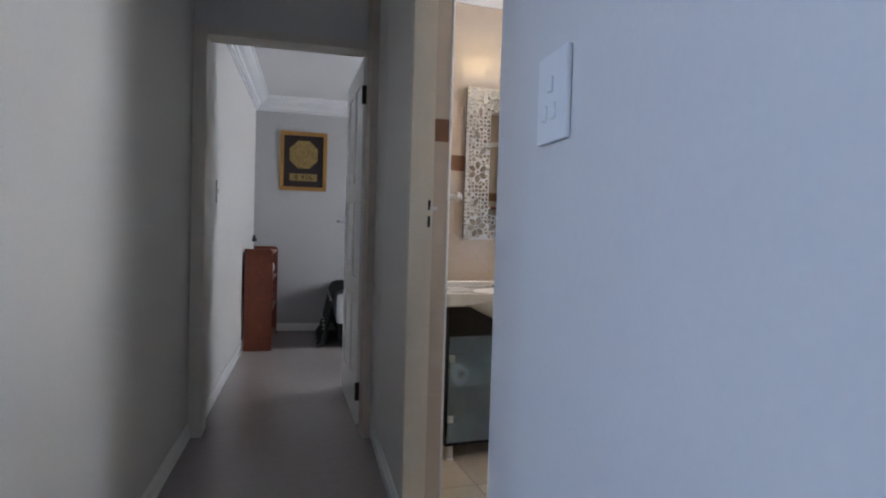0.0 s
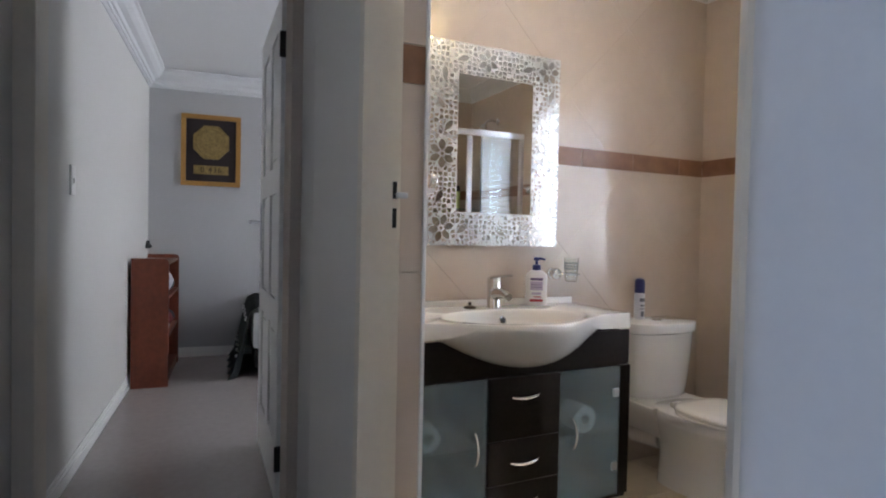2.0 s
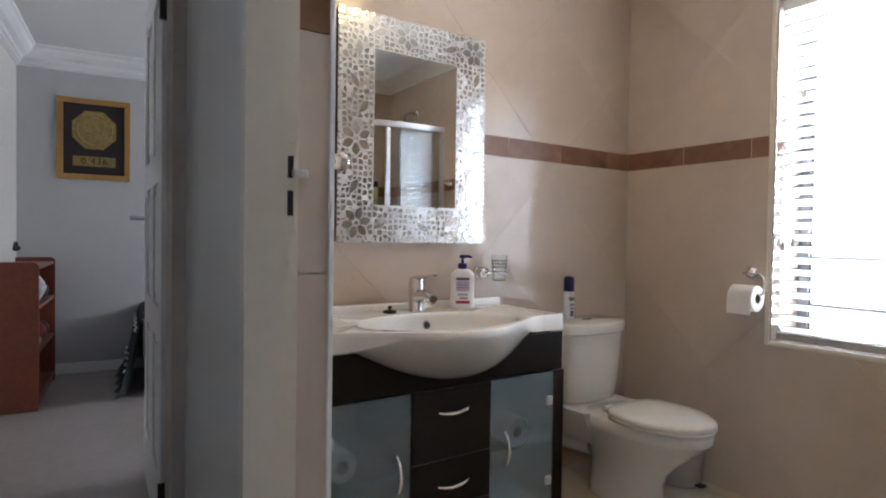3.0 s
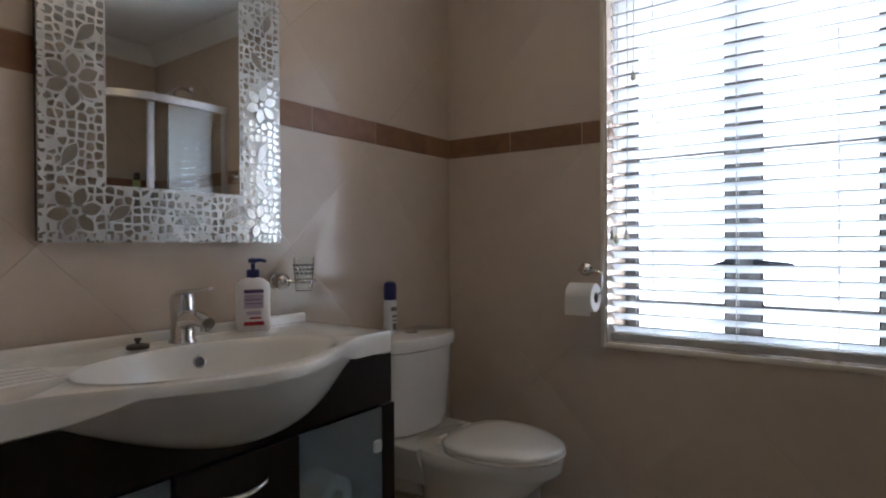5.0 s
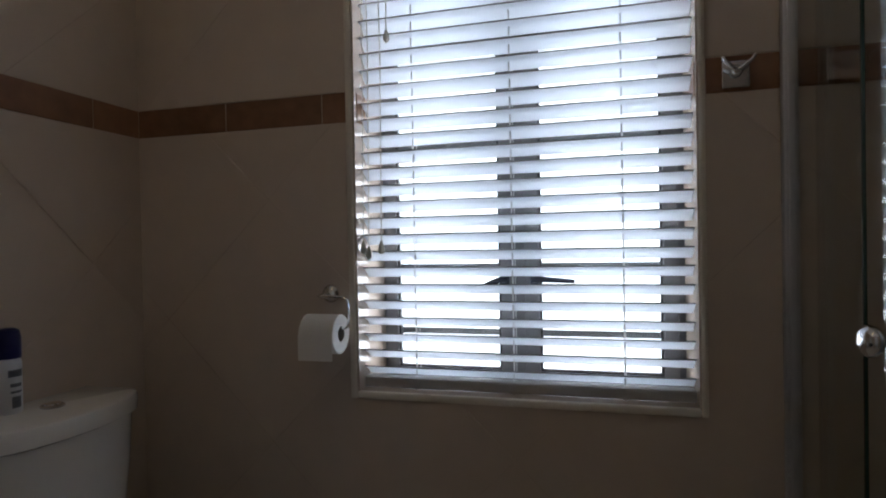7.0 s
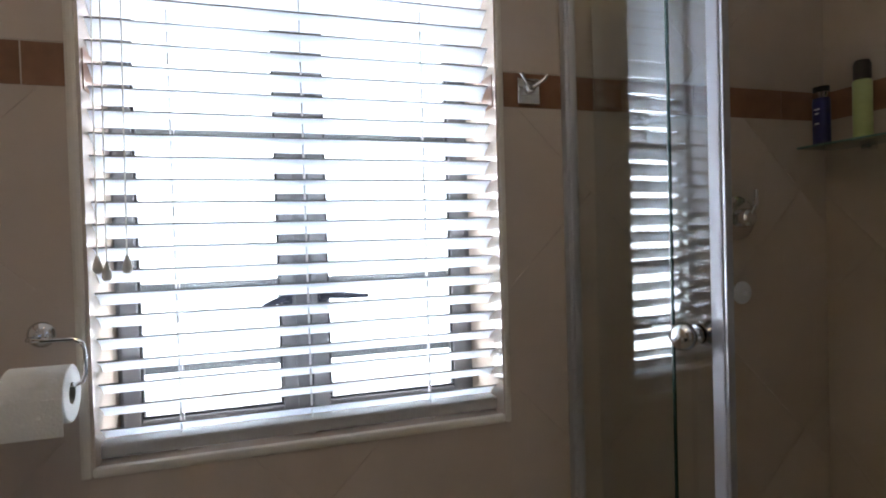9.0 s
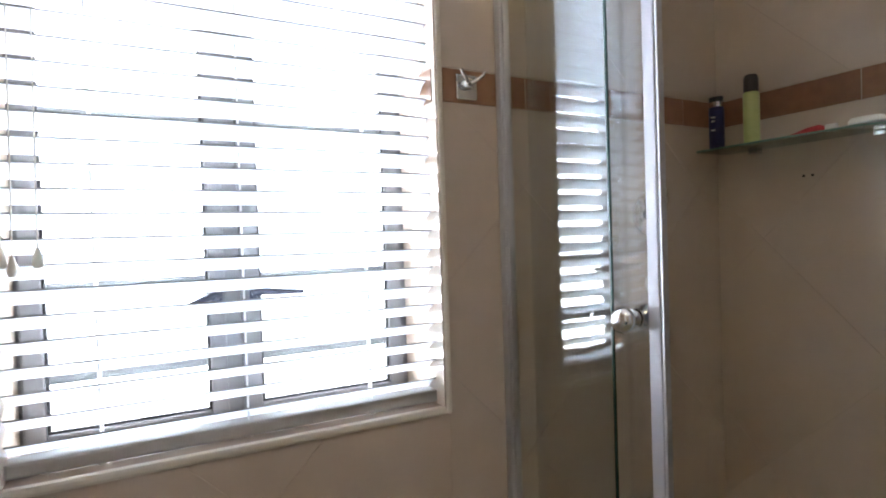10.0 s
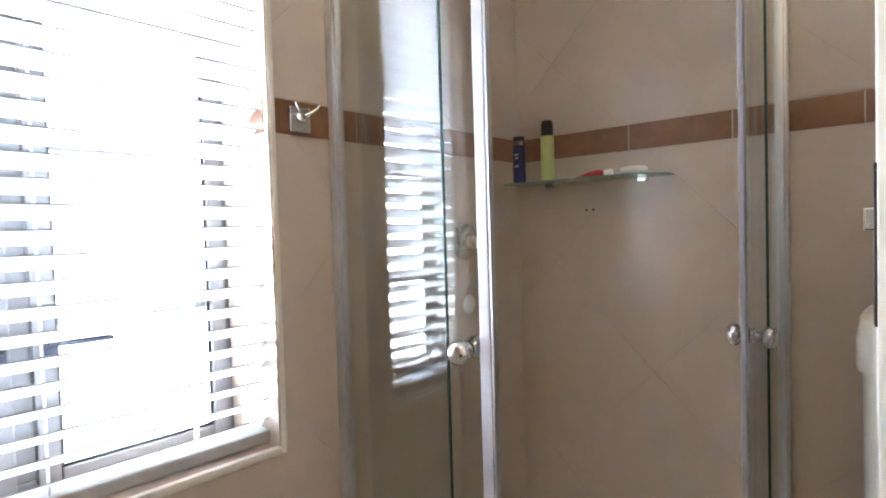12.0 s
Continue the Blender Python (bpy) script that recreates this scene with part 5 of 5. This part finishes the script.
part("side_board", side_board(L0), CHERRY, bookcase)
part("side_board", side_board(L1 - 0.02), CHERRY, bookcase)
for z in (0.05, 0.33, 0.60, 0.845):
    part("shelf", boxes((S0 + 0.006, S1 - 0.008, L0 + 0.0205, L1 - 0.0205, z, z + 0.018), bevel=0.001), CHERRY, bookcase)
part("back_board", boxes((S0, S0 + 0.006, L0 + 0.0205, L1 - 0.0205, 0.0, 0.862)), CHERRY, bookcase)
part("plinth", boxes((S1 - 0.03, S1 - 0.012, L0 + 0.0205, L1 - 0.0205, 0.0, 0.0495)), CHERRY, bookcase)
CLOTHS = [material(n, c, 0.85, vary=0.3, grain=60, stain=20, bump=0.4) for n, c in (("grey_print_cloth", (0.20, 0.20, 0.22)), ("black_cloth", (0.02, 0.02, 0.025)), ("pale_print_cloth", (0.45, 0.44, 0.46)), ("dark_red_cloth", (0.16, 0.03, 0.03)))]
random.seed(11)


def bundle(name, label, mat, l, z, rl, rs, h, seed):
    """A soft folded bundle with creases."""
    bm = bmesh.new()
    rings = []
    for k in range(7):
        u = k / 6
        f = math.sin(math.pi * min(max(u * 0.86 + 0.1, 0), 1)) ** 0.5
        rings.append([((rs * f * (1 + 0.16 * noise.noise((c * 2 + seed, s * 2, u * 3)))) * c, (rl * f * (1 + 0.18 * noise.noise((c * 3, s * 3 + seed, u * 4)))) * s, h * u * (1 + 0.12 * noise.noise((c * 3 + seed, s * 3, 1)))) for c, s in [(math.cos(2 * math.pi * i / 22), math.sin(2 * math.pi * i / 22)) for i in range(22)]])
    loft(bm, rings)
    ob = part(name, bm, mat, None, smooth=70)
    ob.matrix_world = CORR @ pose((S0 + S1) / 2 + 0.022, l, z + 0.002)
    return tagged(ob, label, "cloth", "folded cloths")


for a in ((0, 4.52, 0.618, 0.10, 0.085, 0.15, 1), (2, 4.72, 0.618, 0.09, 0.09, 0.19, 2), (1, 4.93, 0.618, 0.10, 0.085, 0.12, 3), (2, 4.55, 0.348, 0.11, 0.085, 0.10, 4), (3, 4.80, 0.348, 0.10, 0.085, 0.14, 5), (1, 5.03, 0.348, 0.10, 0.08, 0.11, 6)):
    bundle("folded_cloth", ("grey patterned", "black", "pale patterned", "dark red")[a[0]] + " folded cloth lying on the bookcase shelf", CLOTHS[a[0]], *a[1:])
knobthing = thing("wall_socket_plug", "small black plug on the bedroom wall", "plug", CORR @ pose(-0.909, 5.24, 0.955))
part("plug_body", lathe(bmesh.new(), [(0.02, 0), (0.022, 0.01), (0.018, 0.035), (0.008, 0.045)], 16, pose(0, 0, 0, 0, 90, 0)), BLACK, knobthing, smooth=45)
part("plug_cap", boxes((0.004, 0.03, -0.012, 0.012, 0.015, 0.045), bevel=0.004), BLACK, knobthing)

GOLD = material("gilded_moulding", (0.42, 0.22, 0.06), 0.35, metal=0.35, vary=0.2, grain=60, bump=0.15)
BRASS = material("embossed_brass", (0.30, 0.21, 0.08), 0.35, metal=0.7, vary=0.4, grain=90, stain=30, bump=0.6)
FELT = material("dark_brown_felt", (0.022, 0.014, 0.014), 0.85, vary=0.2)
pic = thing("framed_plaque", "gilt-framed plaque with a brass octagon medallion on dark felt", "picture", CORR @ pose(-0.424, 5.378, 1.782))
PW, PH = 0.24, 0.306
for b in ((-PW, PW, PH - 0.04, PH), (-PW, PW, -PH, -PH + 0.04), (-PW, -PW + 0.04, -PH + 0.04, PH - 0.04), (PW - 0.04, PW, -PH + 0.04, PH - 0.04)):
    part("frame_bar", boxes((b[0], b[1], -0.025, 0, b[2], b[3]), bevel=0.006), GOLD, pic, "gilt frame moulding")
part("felt_mount", boxes((-PW + 0.035, PW - 0.035, -0.012, -0.002, -PH + 0.035, PH - 0.035)), FELT, pic, "dark brown felt mount")
bm = bmesh.new()
octo = [(0.155 * math.cos(math.pi / 8 + k * math.pi / 4), 0.155 * math.sin(math.pi / 8 + k * math.pi / 4)) for k in range(8)]
prism(bm, octo, 0, 0.008)
bmesh.ops.transform(bm, matrix=pose(0, -0.0125, 0.07, 90, 0, 0), verts=bm.verts)
med = part("medallion", bm, BRASS, pic, "embossed octagonal brass medallion")
part("medallion_boss", lathe(bmesh.new(), [(0.125, 0.0005), (0.122, 0.004), (0.112, 0.004), (0.108, 0.001), (0.10, 0.002), (0.07, 0.006), (0.02, 0.008)], 36, pose(0, -0.0205, 0.07, 90, 0, 0)), BRASS, med, smooth=50)
pl = part("name_plate", boxes((-0.14, 0.14, -0.018, -0.0125, -0.205, -0.13), bevel=0.003), BRASS, pic, "brass plate with raised bars")
digits = bpy.data.curves.new("number", "FONT")
digits.body, digits.size, digits.extrude, digits.align_x, digits.align_y = "0 436", 0.066, 0.0012, "CENTER", "CENTER"
digits.space_character = 1.15
digits.materials.append(FELT)
number = new("number", digits)
number.parent = pl
number.matrix_basis = pose(0, -0.0187, -0.1675, 90, 0, 0)
number["label"] = "dark raised digits"

bed = thing("bed", "low bed under a dark grey patterned throw with pale piping", "bed", CORR @ pose(0, 0, 0))
THROW = material("dark_patterned_throw", (0.075, 0.085, 0.085), 0.9, vary=0.6, grain=35, stain=9, bump=0.5)
part("mattress", boxes((-0.10, 1.5, 4.42, 5.345, 0.22, 0.50), bevel=0.04), PVC, bed)
part("bed_base", boxes((-0.08, 1.5, 4.44, 5.34, 0.08, 0.22), bevel=0.01), FELT, bed)
for l in (4.5, 5.25):
    part("leg", lathe(bmesh.new(), [(0.02, 0), (0.024, 0.08)], 14, pose(-0.03, l, 0)), BLACK, bed)
bm = bmesh.new()
NL, prof = 40, [(1.4, 0.53), (0.6, 0.54), (0.1, 0.545), (-0.06, 0.54), (-0.115, 0.51), (-0.135, 0.44), (-0.15, 0.32), (-0.175, 0.18), (-0.205, 0.06), (-0.24, 0.012)]
grid = []
for i in range(NL + 1):
    u = i / NL
    row = []
    for k, (s, z) in enumerate(prof):
        drop = max(0, k - 4) / 5
        wob = 0.035 * drop * math.sin(u * 26 + 0.6 * k) + 0.02 * drop * noise.noise((u * 9, k * 0.5, 3))
        row.append(bm.verts.new((s + wob, 4.40 + 0.965 * u, z + 0.012 * noise.noise((u * 6, s * 4, 1)) * (1 - drop))))
    grid.append(row)
for a, b in zip(grid, grid[1:]):
    for k in range(len(prof) - 1):
        bm.faces.new((a[k], a[k + 1], b[k + 1], b[k]))
bmesh.ops.solidify(bm, geom=bm.faces[:], thickness=0.012)
throw = part("throw", bm, THROW, bed, "dark patterned throw hanging to the floor", smooth=70)
for k in (5, 7):
    s, z = prof[k]
    drop = max(0, k - 4) / 5
    pts = [(s - 0.012 + 0.035 * drop * math.sin(u * 26 + 0.6 * k) + 0.02 * drop * noise.noise((u * 9, k * 0.5, 3)), 4.40 + 0.965 * u, z) for u in [i / NL for i in range(NL + 1)]]
    part("piping", tube(bmesh.new(), pts, 0.006, 6), PVC, throw, "pale piping")

# ---- wall and floor tiles, piece by piece ----
def clip_poly(pts, axis, limit, keep_less):
    """Cut a convex polygon at one straight limit."""
    out = []
    for i, p in enumerate(pts):
        q = pts[(i + 1) % len(pts)]
        a, b = p[axis] - limit, q[axis] - limit
        if keep_less:
            a, b = -a, -b
        if a >= 0:
            out.append(p)
        if (a >= 0) != (b >= 0):
            f = a / (a - b)
            out.append((p[0] + (q[0] - p[0]) * f, p[1] + (q[1] - p[1]) * f))
    return out


def tile_piece(pts, place, parent, mat, name="tile", thick=0.0018, lip=0.0004):
    """A thin tile with a small chamfer; pts in wall coordinates (u, z)."""
    cu, cz = sum(p[0] for p in pts) / len(pts), sum(p[1] for p in pts) / len(pts)
    bm = bmesh.new()

    def ring(depth, inset):
        r = []
        for u, z in pts:
            d = math.hypot(u - cu, z - cz) or 1
            k = max(0.0, 1 - inset / d)
            r.append(bm.verts.new(place(cu + (u - cu) * k, cz + (z - cz) * k, depth)))
        return r
    r0, r1, r2 = ring(-thick, 0), ring(-lip, 0), ring(0.0, lip)
    n = len(pts)
    for a, b in ((r0, r1), (r1, r2)):
        for i in range(n):
            bm.faces.new((a[i], a[(i + 1) % n], b[(i + 1) % n], b[i]))
    bm.faces.new(r2)
    me = mesh_of(name, bm, mat)
    ob = new(name, me)
    ob.parent = parent
    return ob


def diagonal_tiles(parent, place, u0, u1, za, zb, du, dv, holes=(), side=0.4985, joint=0.0005):
    """Square tiles laid at 45 degrees on u0..u1, za..zb; du, dv set where the joints run."""
    s = side * math.sqrt(2)
    h = s / 2 - joint * 0.707
    for i in range(int((u0 + za - du) / s) - 2, int((u1 + zb - du) / s) + 3):
        for j in range(int((u0 - zb - dv) / s) - 2, int((u1 - za - dv) / s) + 3):
            a, b = du + (i + 0.5) * s, dv + (j + 0.5) * s
            cu, cz = (a + b) / 2, (a - b) / 2
            base = [(cu + h, cz), (cu, cz + h), (cu - h, cz), (cu, cz - h)]
            regions = [(u0, u1, za, zb)]
            for hu0, hu1, hz0, hz1 in holes:
                nxt = []
                for r in regions:
                    if hu0 >= r[1] or hu1 <= r[0] or hz0 >= r[3] or hz1 <= r[2]:
                        nxt.append(r)
                        continue
                    nxt += [(r[0], hu0, r[2], r[3]), (hu1, r[1], r[2], r[3]), (max(r[0], hu0), min(r[1], hu1), r[2], hz0), (max(r[0], hu0), min(r[1], hu1), hz1, r[3])]
                regions = [r for r in nxt if r[1] - r[0] > 0.004 and r[3] - r[2] > 0.004]
            for r in regions:
                p = clip_poly(base, 0, r[0], False)
                p = clip_poly(p, 0, r[1], True) if p else p
                p = clip_poly(p, 1, r[2], False) if p else p
                p = clip_poly(p, 1, r[3], True) if p else p
                q = []
                for k in p:
                    if not q or math.hypot(k[0] - q[-1][0], k[1] - q[-1][1]) > 0.002:
                        q.append(k)
                if len(q) > 2 and math.hypot(q[0][0] - q[-1][0], q[0][1] - q[-1][1]) < 0.002:
                    q.pop()
                if len(q) > 2:
                    tile_piece(q, place, parent, TILE)


def band_tiles(parent, place, u0, u1, joint_at, skip=(), width=0.312, za=1.4235, zb=1.5065):
    k = math.floor((u0 - joint_at) / width)
    while joint_at + k * width < u1:
        a, b = max(u0, joint_at + k * width + 0.0015), min(u1, joint_at + (k + 1) * width - 0.0015)
        k += 1
        segs = [(a, b)]
        for h0, h1 in skip:
            segs = [s for x, y in segs for s in ((x, min(y, h0)), (max(x, h1), y)) if s[1] - s[0] > 0.006]
        for x, y in segs:
            if y - x > 0.006:
                tile_piece([(x, za), (y, za), (y, zb), (x, zb)], place, parent, BAND, "border_tile")


def on_north(u, z, d):
    return (u, VY - d, z)


def on_south(u, z, d):
    return (u, SY + d, z)


def on_east(u, z, d):
    return (WX - d, u, z)


def on_west(u, z, d):
    return (BX + d, u, z)


wall_west_lining = structure("wall_west_lining", wall_with_hole(SY, VY, -0.12, CEIL, 1.10, 2.022, -0.12, 2.05, lambda a, b, c, d: (BX - 0.05, BX - 0.002, a, b, c, d)), GROUT, "tiled bathroom wall with the doorway", "wall")
JY = 2.014
for z0t, z1t in ((0.0, 1.421), (1.509, CEIL)):
    diagonal_tiles(wall_vanity, on_north, BX, WX, z0t, z1t, 2.86, 0.775)
    diagonal_tiles(wall_shower, on_south, BX, WX, z0t, z1t, 2.90, 0.79)
    diagonal_tiles(wall_window, on_east, SY, VY, z0t, z1t, 2.35, 0.62, [(WIN[0] - 0.004, WIN[1] + 0.004, WIN[2] - 0.004, WIN[3] + 0.004)])
    diagonal_tiles(wall_west_lining, on_west, SY, VY, z0t, z1t, 2.5, 0.5, [(1.10, JY, -0.1, 2.05)])
band_tiles(wall_vanity, on_north, BX, WX, 2.223)
band_tiles(wall_shower, on_south, BX, WX, 1.96)
band_tiles(wall_window, on_east, SY, VY, 2.367, [(WIN[0] - 0.012, WIN[1] + 0.012)])
band_tiles(wall_west_lining, on_west, SY, VY, 2.3, [(1.10, JY)])

# tiled return of the doorway between the frame and the bathroom
reveal = structure("reveal_1", boxes((0.6265, BX - 0.051, JY + 0.002, JY + 0.07, 0.0, 2.05)), GROUT, "tiled door reveal", "wall")


def on_reveal(u, z, d):
    return (u, JY - d, z)


for za, zb, mt in ((0.0, 0.50, TILE), (0.504, 1.008, TILE), (1.012, 1.409, TILE), (1.412, 1.492, BAND), (1.495, 2.0, TILE)):
    tile_piece([(0.6265, za), (BX - 0.002, za), (BX - 0.002, zb), (0.6265, zb)], on_reveal, reveal, mt, "border_tile" if mt is BAND else "tile")
part("edge_trim", boxes((BX - 0.006, BX + 0.003, JY - 0.004, JY + 0.006, 0, 2.05), bevel=0.002), PVC, reveal, "thin white tile edge trim")

# floor tiles
floor_ob = bpy.data.objects["floor"]


def on_floor(u, v, d):
    return (u, v, d)


s = 0.333
for i in range(7):
    for j in range(9):
        x0t, y0t = BX - 0.06 + i * s, SY + j * s
        x1t, y1t = min(x0t + s - 0.004, WX - 0.001), min(y0t + s - 0.004, VY - 0.001)
        if x1t - x0t > 0.01 and y1t - y0t > 0.01:
            tile_piece([(x0t, y0t), (x1t, y0t), (x1t, y1t), (x0t, y1t)], on_floor, floor_ob, FLOOR_TILE, "floor_tile", thick=0.004)
part("threshold", boxes((0.47, BX - 0.061, 1.15, 1.99, -0.002, 0.004), bevel=0.001), FLOOR_TILE, floor_ob)
